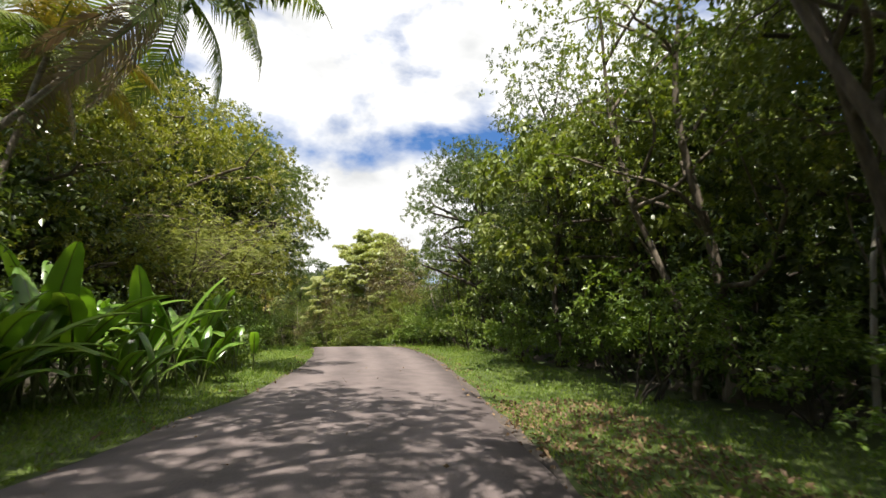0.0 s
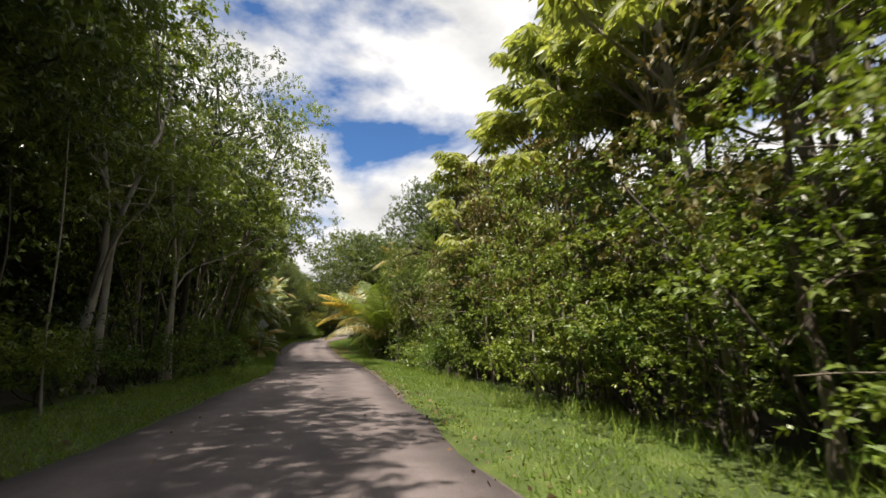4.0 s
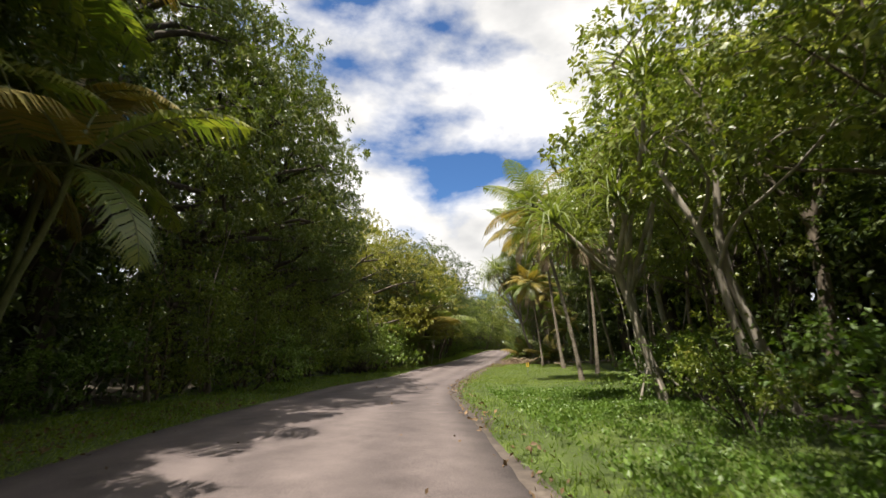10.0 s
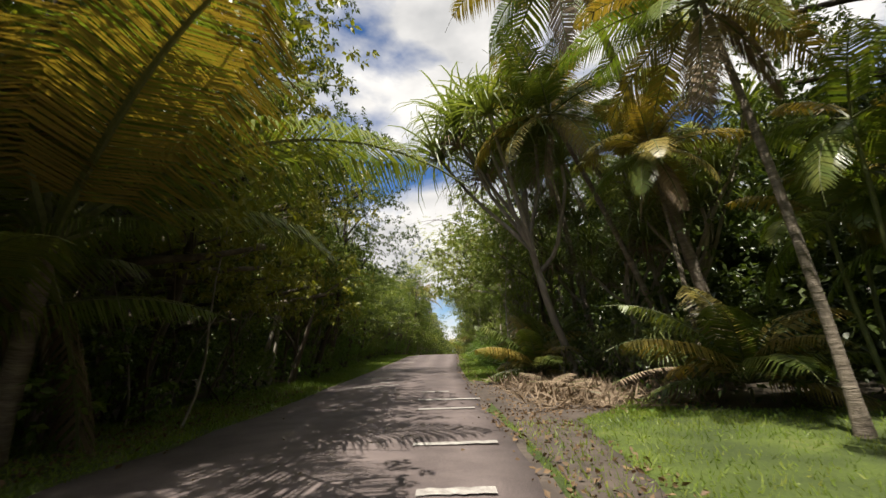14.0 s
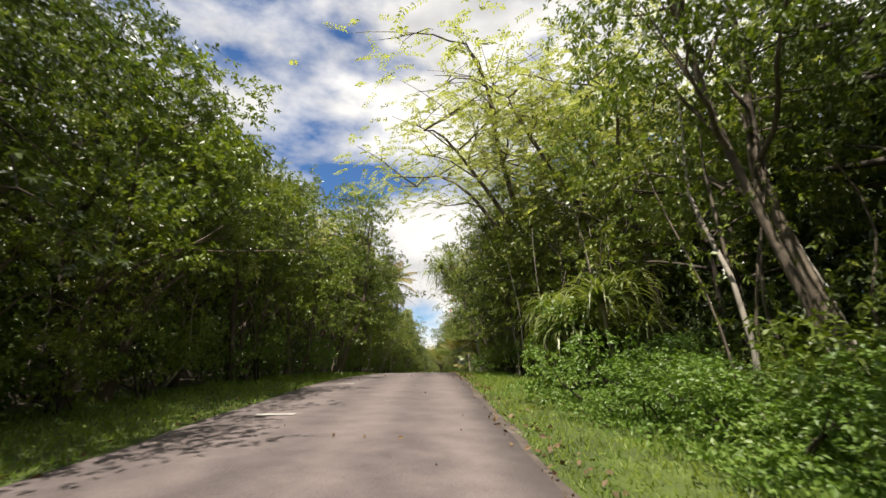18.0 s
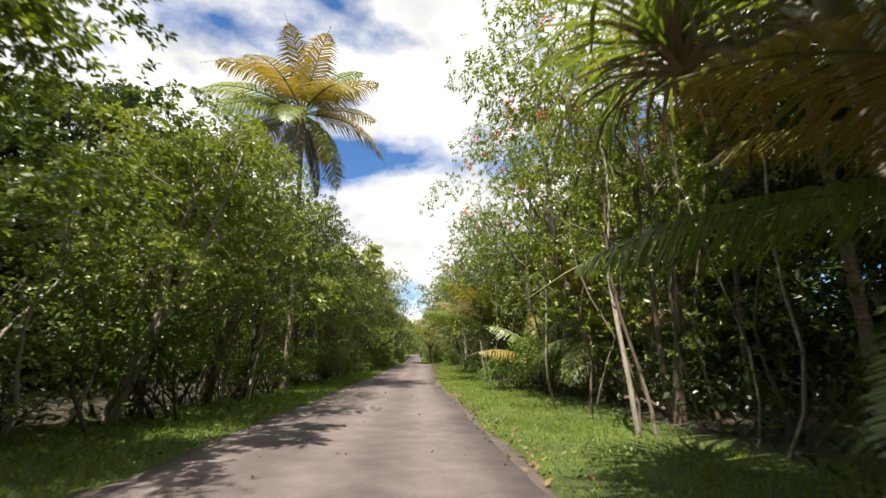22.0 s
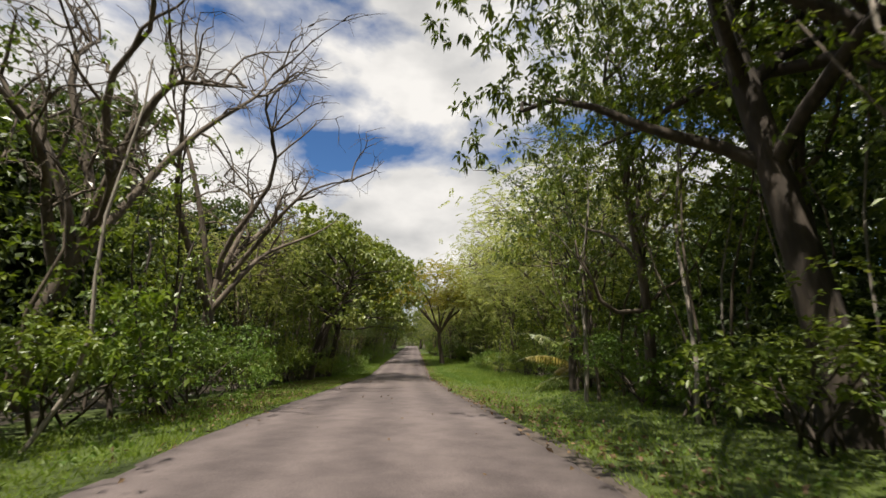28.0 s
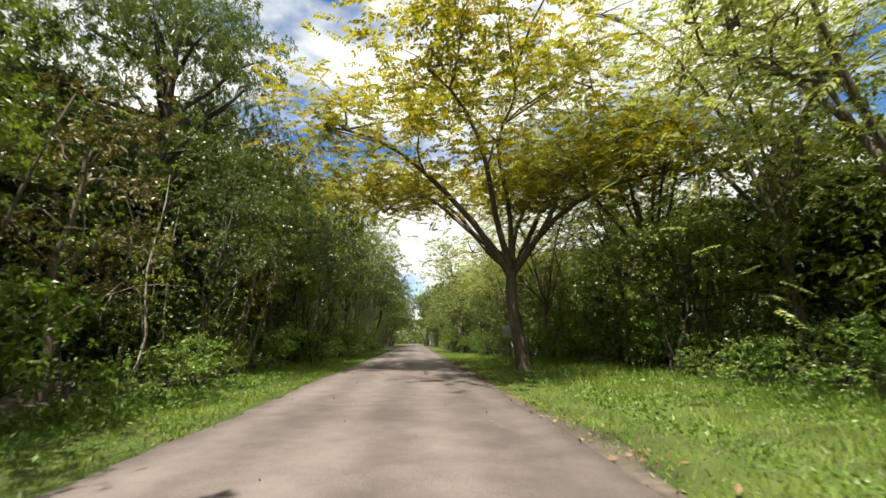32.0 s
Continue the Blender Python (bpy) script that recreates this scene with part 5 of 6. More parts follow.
# plants from about 121 to 153 m along the road
KEY += [
    ("coco0", 138, 9.5, 10.5, 50, (0, 4)), ("cane0", 141, 7.4, 6, 0, (0, 0)), ("broad3", 137, -8.4, 5.0, 90, (0, 0)), ("broad3", 141, -8.2, 5.0, 200, (0, 0)),
    ("mango1", 121, 20, 17, 0, (0, 0)), ("mango0", 130, 20, 18, 80, (0, 0)), ("mango1", 139, 20, 17, 160, (0, 0)), ("coco0", 145.5, 7.6, 14, 30, (0, -8)),
    ("coco1", 153, 6.8, 12.5, 100, (0, -6)), ("broad3", 130.8, -7.8, 4.4, 0, (0, 0)), ("broad3", 132.8, -7.4, 4.2, 90, (0, 0)), ("broad0", 134.6, -7.4, 4.6, 200, (0, 0)),
    ("bush2", 136.2, -6.9, 2.4, 30, (0, 0)),
]
# plants from about 115 to 162 m along the road
# 115 m mango and 118 m open tree: added to shade the lawn
KEY += [
    ("mango0", 115.5, 12.0, 13, 0, (0, 0)), ("open", 118, 9.0, 13, 60, (0, 0)), ("broad3", 129, -9.4, 5.5, 150, (0, 0)), ("mango1", 162, -12, 14, 0, (0, 0)),
    ("broad3", 133, -8.6, 5.5, 0, (0, 0)), ("coco1", 141.5, -8.0, 6.5, 60, (0, 14)), ("pandan1", 150.5, 5.0, 12.0, 0, (0, -16)), ("pandan0", 155, 7.4, 9.0, 120, (0, -6)),
    ("coco0", 147.5, 7.4, 9.8, 0, (0, -14)), ("coco2", 156, 7.0, 10.5, 20, (0, -4)), ("juv_pale", 151.6, 3.8, 0.95, 20, (0, 0)), ("juv", 153.2, 4.6, 0.6, 90, (0, 0)),
    ("pandan0", 147, 8.4, 8, 40, (0, 0)),
]
# plants from about 149 to 210 m along the road
KEY += [
    ("cecropia1", 150, 8.6, 11.5, 0, (0, 0)), ("pandan0", 210.5, 5.2, 9, 40, (0, -8)), ("pandan1", 203, 5.4, 10, 150, (0, -6)),
    ("pandan0", 149.5, 7.2, 6.5, 10, (0, 0)), ("open", 152, -7.6, 12, 0, (0, 6)), ("broad2", 157, -7.8, 11, 90, (0, 0)), ("light0", 183, 9.5, 14, 200, (0, -4)),
    ("strap", 178, 5.6, 1.25, 0, (0, 0)), ("strap", 180.5, 5.2, 1.1, 120, (0, 0)), ("pandan1", 191, 5.6, 9.5, 60, (0, -6)), ("strap", 190, 5.0, 1.0, 200, (0, 0)),
    ("open", 186, 8.4, 11, 30, (0, -20)),
]
# plants from about 177 to 238 m along the road
KEY += [
    ("bigleaf", 177.5, 8.6, 8.5, 30, (0, 0)), ("pandan0", 196, 7.2, 9.0, 20, (0, 0)), ("pandan1", 206.5, 4.4, 11.5, 70, (0, -12)), ("coco1", 204, 9.2, 8.0, 70, (0, 0)),
    ("light1", 201, 8.4, 12, 0, (0, -10)), ("open", 188, -8.6, 11.5, 0, (0, 0)), ("cecropia0", 205, -7.6, 13, 40, (0, 0)), ("open", 199, -8.2, 12.5, 90, (0, 0)),
    ("cecropia1", 211, -7.2, 12.5, 0, (0, 0)), ("light1", 194, -9.5, 12.0, 10, (0, 0)), ("coco1", 228, -5.6, 13.2, 150, (0, 3)), ("broad3", 226, -8.0, 9.5, 0, (0, 0)),
    ("broad1", 238, -8.0, 11.5, 60, (0, 0)),
]
# plants from about 140 to 250 m along the road
KEY += [
    ("broad0", 245, -8.6, 12.5, 0, (0, 0)), ("tulip", 222, 6.6, 15.5, 0, (0, -6)), ("coco1", 219, 9.0, 8.5, 0, (0, 0)), ("juv_pale", 228, 6.6, 1.2, 0, (0, 0)),
    ("coco1", 226.5, 7.6, 5.5, 60, (0, -6)), ("tulip", 232, 6.4, 16, 100, (0, 0)), ("mid_high", 237.8, 5.9, 1.0, 200, (0, -9)), ("mid", 223, 7.2, 0.95, 0, (0, -6)),
    ("mid_high", 139.8, -5.9, 1.0, 200, (0, 10)), ("coco1", 240.5, 8.6, 6.4, 0, (0, -6)), ("bigleaf", 233, 9.0, 9.0, 0, (0, 0)), ("tulip", 250.5, 7.0, 16, 200, (0, -4)),
    ("bigleaf", 249, 8.0, 8.5, 90, (0, -8)),
]
# plants from about 258 to 305 m along the road
KEY += [
    ("broad2", 259, 7.6, 11, 0, (0, -6)), ("tulip", 264, -7.8, 14, 50, (0, 0)), ("cecropia0", 267, -7.0, 14, 60, (0, 0)), ("open", 258, -8.0, 13.5, 0, (0, 0)),
    ("tulip", 281, 8.6, 13, 20, (0, -4)), ("broad1", 276, 8.4, 13, 0, (0, 0)), ("broad0", 284, 8.8, 14, 100, (0, -4)), ("bare0", 287.5, -9.0, 12.5, 0, (0, 8)),
    ("bare0", 295, -8.4, 13.5, 140, (0, 14)), ("dry", 279.5, -8.0, 6.5, 0, (0, 0)), ("light1", 301, -8.8, 9.5, 0, (0, 0)), ("broad2", 305, -8.4, 10.5, 40, (0, 0)),
    ("juv_pale", 293.5, 7.6, 0.9, 0, (0, 0)),
]
# plants from about 139 to 362 m along the road
KEY += [
    ("broad1", 292.5, 6.6, 11, 20, (0, 0)), ("light0", 297.5, 9.6, 12, 30, (0, 0)), ("juv", 139.5, -7.4, 0.95, 100, (0, 8)), ("light1", 343, 12, 12, 30, (0, 0)),
    ("bigleaf", 333, 9.6, 6.0, 0, (0, 0)), ("mango1", 351, -10.5, 14.5, 60, (0, 0)), ("dry", 329, -8.2, 7.5, 0, (0, 0)),
    ("broad3", 325, -8.4, 9.5, 70, (0, 0)), ("light0", 352, 7.0, 9.5, 0, (0, 0)), ("light1", 362, 6.6, 9.0, 60, (0, 0)),
]
SIZED = ("banana", "mid", "heli", "juv", "strap", "sprout", "yellow", "bush")  # these give a scale, the rest a height
for key, s, d, height, turn, lean in KEY:
    if key.startswith(SIZED):
        copy_thing(PROTO[key], place(s, d, 0, turn, height * (0.45 if key.startswith("bush") else 1.0), lean))
    else:
        plant(key, s, d, height, turn, lean)

# young screw pines in the shade behind the fallen fronds, and bushes that fill the hedge's foot
for key, s, d, k, turn in (("strap", 148.0, 6.9, 0.8, 40), ("strap", 150.2, 6.4, 0.7, 170), ("strap", 146.2, 6.6, 0.75, 250), ("bush0", 33.5, 5.6, 1.3, 10), ("bush2", 35.2, 5.3, 1.2, 120), ("bush1", 36.6, 5.8, 1.35, 200), ("bush0", 34.4, 6.8, 1.5, 300), ("bush2", 31.6, 6.2, 1.25, 60)):
    copy_thing(PROTO[key], place(s, d, -0.05, turn, k))

for key, s, d, hgt, turn, wide in (("dry", 40.0, 6.2, 10.5, 40, 0.8), ("dry", 37.4, 6.4, 9.0, 160, 0.8), ("broad2", 94.4, 5.5, 7.5, 20, 0.6), ("broad3", 92.4, 5.6, 7.0, 140, 0.6)):
    plant(key, s, d, hgt, turn, (0, -3), wide)

# the unbroken hedge in the second bend
for k in range(17):
    plant("broad3" if k % 3 else "dry", 37.5 + 1.6 * k, 5.4 + R.uniform(-0.3, 0.7), R.uniform(4.6, 7.0) if k < 7 else R.uniform(5.5, 8.5), None, (0, R.uniform(-8, 2)), R.uniform(0.55, 0.72))
for s, d, hgt in ((42.5, 6.6, 10), (47, 7.6, 13), (51, 6.6, 12.5), (53, 8.2, 14.5), (57, 7.4, 10), (44.5, 6.0, 11), (40, 7.0, 9.5), (50, 9.5, 15), (55.5, 5.6, 10)):
    plant("cecropia0" if hgt > 10.2 else "cecropia1", s, d, hgt, None, (0, R.uniform(-6, 2)))

# the low green mound beside the straight
for _ in range(22):
    k = R.uniform(0.7, 1.15)
    copy_thing(PROTO["bush1"], place(R.uniform(160, 178), R.uniform(3.6, 5.4), -0.1, R.uniform(0, 360), (k, k, k * R.uniform(0.55, 0.9))))

# the two trees whose crowns reach far over the road
WIDE = []
WIDE += [
    ("coco2", 12, -16.6, 14.5, 1.1, 20, (0, 41)), ("spread", 281.5, 6.6, 15, 1.1, 40, (0, -4)), ("mango0", 330, -14, 17, 0.9, 10, (0, 0)), ("mango1", 338, -11.5, 20, 0.95, 80, (0, 0)), ("mango0", 347, -12.5, 16, 0.85, 200, (0, 0)),
]
# plants from about 66 to 150 m along the road
WIDE += [
    ("monkeypod", 133.5, -11.6, 13.4, 1.3, 0, (0, 0)), ("monkeypod", 141.5, -10.0, 13.0, 1.25, 130, (0, 0)), ("monkeypod", 150.5, -10.0, 13, 1.15, 60, (0, 0)), ("mango0", 109, -9.0, 15.5, 0.85, 40, (0, 4)),
    ("mango1", 113.5, -8.6, 15, 0.85, 130, (0, 5)), ("mango0", 118, -8.8, 14.5, 0.82, 220, (0, 4)), ("mango1", 122.5, -9.4, 13, 0.78, 300, (0, 2)), ("mango0", 126, -11.0, 12.5, 0.7, 0, (0, 0)),
    # the mango at 66 m is added to shade the right verge
    ("mango1", 66, 6.8, 13, 0.75, 90, (0, -4)), ("mango1", 76, 12.5, 13.5, 0.8, 30, (0, 0)), ("mango0", 82, 11.0, 13.5, 0.8, 200, (0, 0)), ("mango0", 71, 11.5, 13, 0.75, 10, (0, 0)),
    ("mango1", 138, -9.2, 7.5, 0.6, 0, (0, 0)),
]
# plants from about 146 to 338 m along the road
WIDE += [
    ("mango0", 146, -8.8, 8.5, 0.6, 50, (0, 0)), ("mango1", 163, -10.4, 10, 0.7, 0, (0, 0)), ("mango0", 169.5, -9.6, 10, 0.7, 90, (0, 0)), ("mango1", 176, -9.0, 10.8, 0.7, 180, (0, 0)),
    ("mango0", 182.5, -9.2, 10.5, 0.7, 20, (0, 0)), ("mango0", 171.5, 10.2, 13, 0.75, 20, (0, 0)), ("light0", 187.5, 6.0, 17, 1.5, 40, (0, -8)), ("gold", 338, 4.7, 12.6, 1.3, 30, (0, -4)),
    ("light1", 184, 8.6, 14, 1.2, 10, (0, -4)), ("bigleaf", 312.5, -6.4, 12, 1.25, 60, (0, 12)), ("bigleaf", 306.5, -6.4, 12, 1.35, 160, (0, 14)), ("broad0", 267, 7.0, 14, 1.35, 30, (0, -8)),
    ("broad2", 270, -6.2, 13, 1.35, 90, (0, 8)),
]
# plants from about 156 to 372 m along the road
WIDE += [
    ("open", 260, -6.0, 14, 1.2, 10, (0, 7)), ("broad0", 194, -6.2, 13, 1.3, 30, (0, 8)), ("broad2", 192.5, 5.6, 12.5, 1.25, 200, (0, -7)), ("broad1", 156, -6.2, 13.5, 1.35, 0, (0, 9)),
    ("broad3", 156.5, 6.0, 12, 1.1, 80, (0, -8)), ("broad1", 372, -5.2, 13, 1.3, 10, (0, 9)), ("broad0", 366, 4.9, 13, 1.3, 0, (0, -9)), ("light1", 300, 10.5, 12, 1.1, 20, (0, -4)),
    ("light1", 307, 12, 13, 1.2, 100, (0, -4)), ("light1", 327.5, 11.6, 15, 1.1, 150, (0, -4)), ("light1", 320.5, 11.0, 15.5, 1.1, 210, (0, -4)), ("light1", 332, 12.5, 16, 1.1, 30, (0, -4)),
    ("light1", 314.5, 12.5, 14, 1.1, 20, (0, -4)),
]
# plants from about 143 to 436 m along the road
WIDE += [
    ("light1", 337, 10.8, 15, 1.1, 80, (0, -4)), ("light1", 347, 9, 12, 1.1, 90, (0, -6)), ("broad1", 143.5, -6.6, 13, 1.3, 0, (0, 8)), ("mango0", 405, -7.5, 14, 1.0, 0, (0, 6)),
    ("mango1", 412, 6.5, 14, 1.0, 90, (0, -6)), ("mango0", 432, 3.0, 14, 1.1, 200, (0, 0)), ("mango1", 436, -6.0, 14, 1.0, 20, (0, 0)),
]
for key, s, d, height, wide, turn, lean in WIDE:
    plant(key, s, d, height, turn, lean, wide)

# heights of the woods along either side
LEFT_TOP = edge([(-60, 13), (0, 8), (15, 8), (26, 12), (34, 16), (45, 18), (60, 17), (75, 16), (100, 15), (115, 14), (125, 10), (132, 8), (145, 10), (153, 13.5), (163, 10.5), (170, 8.8), (181, 9), (188, 12), (200, 14), (210, 11), (215, 9.0), (224, 9.0), (231, 13), (240, 14.5), (262, 15.5), (270, 15), (277, 12), (294, 11), (303, 13), (318, 11), (330, 11), (340, 12), (352, 16), (370, 16), (420, 15), (530, 15)])
RIGHT_TOP = edge([(-60, 13), (5, 12), (20, 12), (28, 12), (31, 8), (36, 7.0), (48, 7.0), (58, 7.5), (66, 12), (80, 13), (90, 12), (105, 11), (115, 13), (120, 16), (140, 14), (144, 11), (150, 9.5), (156, 10), (161, 13), (172, 13), (182, 11), (200, 13), (220, 13.5), (245, 14), (262, 16), (285, 17), (293, 12), (300, 9.5), (345, 9.0), (352, 9), (365, 10), (420, 13), (530, 14)])
taken = [(s, d) for _, s, d, *_ in KEY] + [(187.5, 6.0), (338, 4.7)]
# stretches where the marked plants stand alone
ALONE = {-1: ((-4, 49), (73, 108), (119, 150), (276, 301)), 1: ((69, 84), (141, 157))}


def free(s, d, gap):
    return all((s - a) ** 2 + (d - b) ** 2 > gap * gap for a, b in taken)


for sign, face, top in ((-1, LEFT_FACE, LEFT_TOP), (1, RIGHT_FACE, RIGHT_TOP)):
    s = -26.0
    while s < ALONG[-1] + 125:
        s += R.uniform(3.0, 4.9) if s < 385 else R.uniform(4, 7)
        d = float(face(s)) + sign * R.uniform(0.9, 2.8)
        if not free(s, d, 2.6) or any(a < s < b for a, b in ALONE[sign]):
            continue
        hgt = float(top(s)) * R.uniform(0.72, 1.04)
        # more dark-leaved trees on the left carry part of that side's shade
        key = R.choice(("broad0", "broad1", "broad1", "broad2", "broad3", "open") if sign > 0 else ("broad0", "broad1", "broad1", "broad1", "broad2", "broad3", "open"))
        if hgt < 7:
            key = R.choice(("broad2", "broad3", "broad0"))
        if sign > 0 and 297 < s < 350:
            continue
        plant(key, s, d, hgt, None, (R.uniform(-4, 4), -sign * (R.uniform(5, 14) if 140 < s < (224 if sign < 0 else 200) or 262 < s < 280 or 62 < s < 110 else R.uniform(0, 8))), max(0.62, hgt / 10 * R.uniform(0.8, 1.05)))
        taken.append((s, d))
    # low boughs that reach in over the verge
    s = 146.0
    while s < 292:
        s += R.uniform(4.5, 7.0)
        if any(a - 1 < s < b + 1 for a, b in ALONE[sign]) or sign > 0 and (203 < s or 150 < s < 183):
            continue
        plant(R.choice(("broad0", "broad2", "broad1")), s, float(face(s)) + sign * 0.5, R.uniform(7.2, 8.9), None, (R.uniform(-5, 5), -sign * R.uniform(4, 10)), R.uniform(0.8, 1.0))
    # thin stems of the undergrowth
    s = -10.0
    while s < ALONG[-1] + 70:
        s += R.uniform(4.5, 9.0) if not 178 < s < 290 else R.uniform(2.8, 5.5)
        d = float(face(s)) + sign * R.uniform(0.6, 2.4)
        if sign < 0 and (-4 < s < 30 or 73 < s < 108) or sign > 0 and 141 < s < 152:
            continue
        plant(R.choice(("thicket0", "thicket1")), s, d, min(float(top(s)) * R.uniform(0.5, 0.8), 8.0), None, (R.uniform(-6, 6), R.uniform(-5, 5)), R.uniform(0.8, 1.2))
    # bushes at the edge
    s = -8.0
    while s < ALONG[-1] + 60:
        s += R.uniform(1.9, 3.7)
        d = float(face(s)) + sign * R.uniform(0.0, 1.3)
        k = R.uniform(0.65, 1.25)
        if sign < 0 and (2 < s < 17 or 78 < s < 106) or sign > 0 and (143 < s < 152 or 69 < s < 78 or 203 < s < 262 and R.random() < 0.65):
            continue
        copy_thing(PROTO[R.choice(("bush0", "bush1", "bush2", "bush3"))], place(s, d, 0, R.uniform(0, 360), (k, k, k * R.uniform(0.8, 1.2))))


def woods(name, face, top, sign, s0, s1, n, seed, near=2.2, deep=9.0, mat="leaf_dark_shade", big=0.0):
    """The depth of the forest behind the first trees; its default leaf colour carries the shade."""
    r = np.random.default_rng(seed)
    knot = 9
    s = r.uniform(s0, s1, n // knot)
    depth = near + (deep - near) * r.uniform(0, 1, n // knot) ** 1.2
    s, depth = (np.repeat(a, knot) for a in (s, depth))
    n = len(s)
    wav = np.array([noise.noise(Vector((a * 0.16, b * 0.16, seed))) for a, b in zip(s, depth)])
    roof = top(s) * (0.86 + 0.32 * wav)
    h = roof * np.repeat(r.uniform(0, 1, n // knot), knot) ** 0.9
    d = face(s) + sign * depth
    p = at(s, d, h) + r.normal(0, 0.22 + big * 0.3, (n, 3)) * (1, 1, 0.7)
    ll = (0.17 + 0.26 * (depth - near) / (deep - near)) * (1.2 - 0.45 * np.clip(h / roof, 0, 1) ** 2) * r.uniform(0.6, 1.2, n)
    if big:
        ll = big * r.uniform(0.8, 1.25, n) * (1 - 0.5 * (h / roof) ** 3)
    way = ball(r, n) - (0, 0, 0.25)
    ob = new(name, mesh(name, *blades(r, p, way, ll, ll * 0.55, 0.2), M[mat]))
    return tagged(ob, "low green undergrowth, coloured dark for the shade of the trees" if name == "undergrowth" else "dense green woodland behind the first roadside trees", name, kind="stuff")


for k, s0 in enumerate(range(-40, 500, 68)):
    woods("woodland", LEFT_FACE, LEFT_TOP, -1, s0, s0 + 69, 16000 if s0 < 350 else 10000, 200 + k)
    woods("woodland", RIGHT_FACE, RIGHT_TOP, 1, s0, s0 + 69, 16000 if s0 < 350 else 10000, 300 + k, mat="leaf_dark_shade" if not 280 < s0 < 330 else "leaf")


def wood_block(seed, wide=13.0, deep=6.0, n=23000, size=0.40):
    """A stand of far trees as one mass of leaf clumps, one metre high in its own units; dark leaves carry the shade."""
    r = np.random.default_rng(seed)
    blobs = np.stack([r.uniform(-deep / 2, deep / 2, 40), r.uniform(-wide / 2, wide / 2, 40), r.uniform(0.02, 0.97, 40) ** 1.1 * 13, r.uniform(1.3, 2.3, 40), np.full(40, 0.9)], 1)
    p, o = lumps(r, blobs, n // 5, 0.30, 14)
    p, way, ll = sprays(r, p, o, size, 5)
    p[:, 2] = np.abs(p[:, 2])
    return mesh("deep_woodland", *blades(r, p, way, ll, ll * 0.5, 0.15), M["leaf_dark_shade"])


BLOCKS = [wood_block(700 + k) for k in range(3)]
# rows of far stands, added to block sky and stray light behind the trees
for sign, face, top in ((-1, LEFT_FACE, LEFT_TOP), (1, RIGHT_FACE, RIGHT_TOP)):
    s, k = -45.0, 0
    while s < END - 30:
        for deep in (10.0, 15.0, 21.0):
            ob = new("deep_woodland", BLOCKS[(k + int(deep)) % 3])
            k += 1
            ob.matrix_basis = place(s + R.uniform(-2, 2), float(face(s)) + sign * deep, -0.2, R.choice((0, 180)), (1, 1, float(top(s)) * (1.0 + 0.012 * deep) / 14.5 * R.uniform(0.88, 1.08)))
            tagged(ob, "dense woodland far behind the roadside trees, coloured dark for shade", "woodland", kind="stuff")
        s += 11.5
# the wall of leaves in the long bend, its shade put into dark leaf colour
woods("woodland", LEFT_FACE, LEFT_TOP, -1, 66, 127, 26000, 260, 0.9, 3.4, "leaf_dark_shade")
woods("woodland", RIGHT_FACE, RIGHT_TOP, 1, 8, 31, 12000, 261, 1.0, 4.0, "leaf_dark_shade")
# the low growth under the first trees, coloured dark to deepen the shade there
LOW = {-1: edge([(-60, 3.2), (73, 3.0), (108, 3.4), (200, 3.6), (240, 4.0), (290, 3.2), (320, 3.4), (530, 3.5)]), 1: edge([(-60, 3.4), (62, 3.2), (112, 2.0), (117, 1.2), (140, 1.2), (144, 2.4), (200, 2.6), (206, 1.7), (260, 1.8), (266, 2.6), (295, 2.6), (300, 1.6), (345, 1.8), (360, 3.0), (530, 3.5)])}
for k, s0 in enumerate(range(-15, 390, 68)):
    woods("undergrowth", LEFT_FACE, LOW[-1], -1, s0, s0 + 69, 17000, 500 + k, 0.7, 5.0, "leaf_dark_shade", 0.17)
    woods("undergrowth", RIGHT_FACE, LOW[1], 1, s0, s0 + 69, 15000, 520 + k, 0.7, 5.0, "leaf_dark_shade", 0.17)
# the road goes out of sight between trees
r = np.random.default_rng(9)
n = 9000
s = r.uniform(ALONG[-1] + 175, ALONG[-1] + 195, n)
ob = new("woodland", mesh("woodland", *blades(r, at(s, r.uniform(-12, 12, n), 10 * r.uniform(0, 1, n) ** 0.9), ball(r, n), 0.7, 0.4), M["leaf"]))
tagged(ob, "distant green trees closing the end of the road", "woodland", kind="stuff")
for ob in list(PROTO.values()):
    for c in (*ob.children_recursive, ob):
        bpy.data.objects.remove(c)

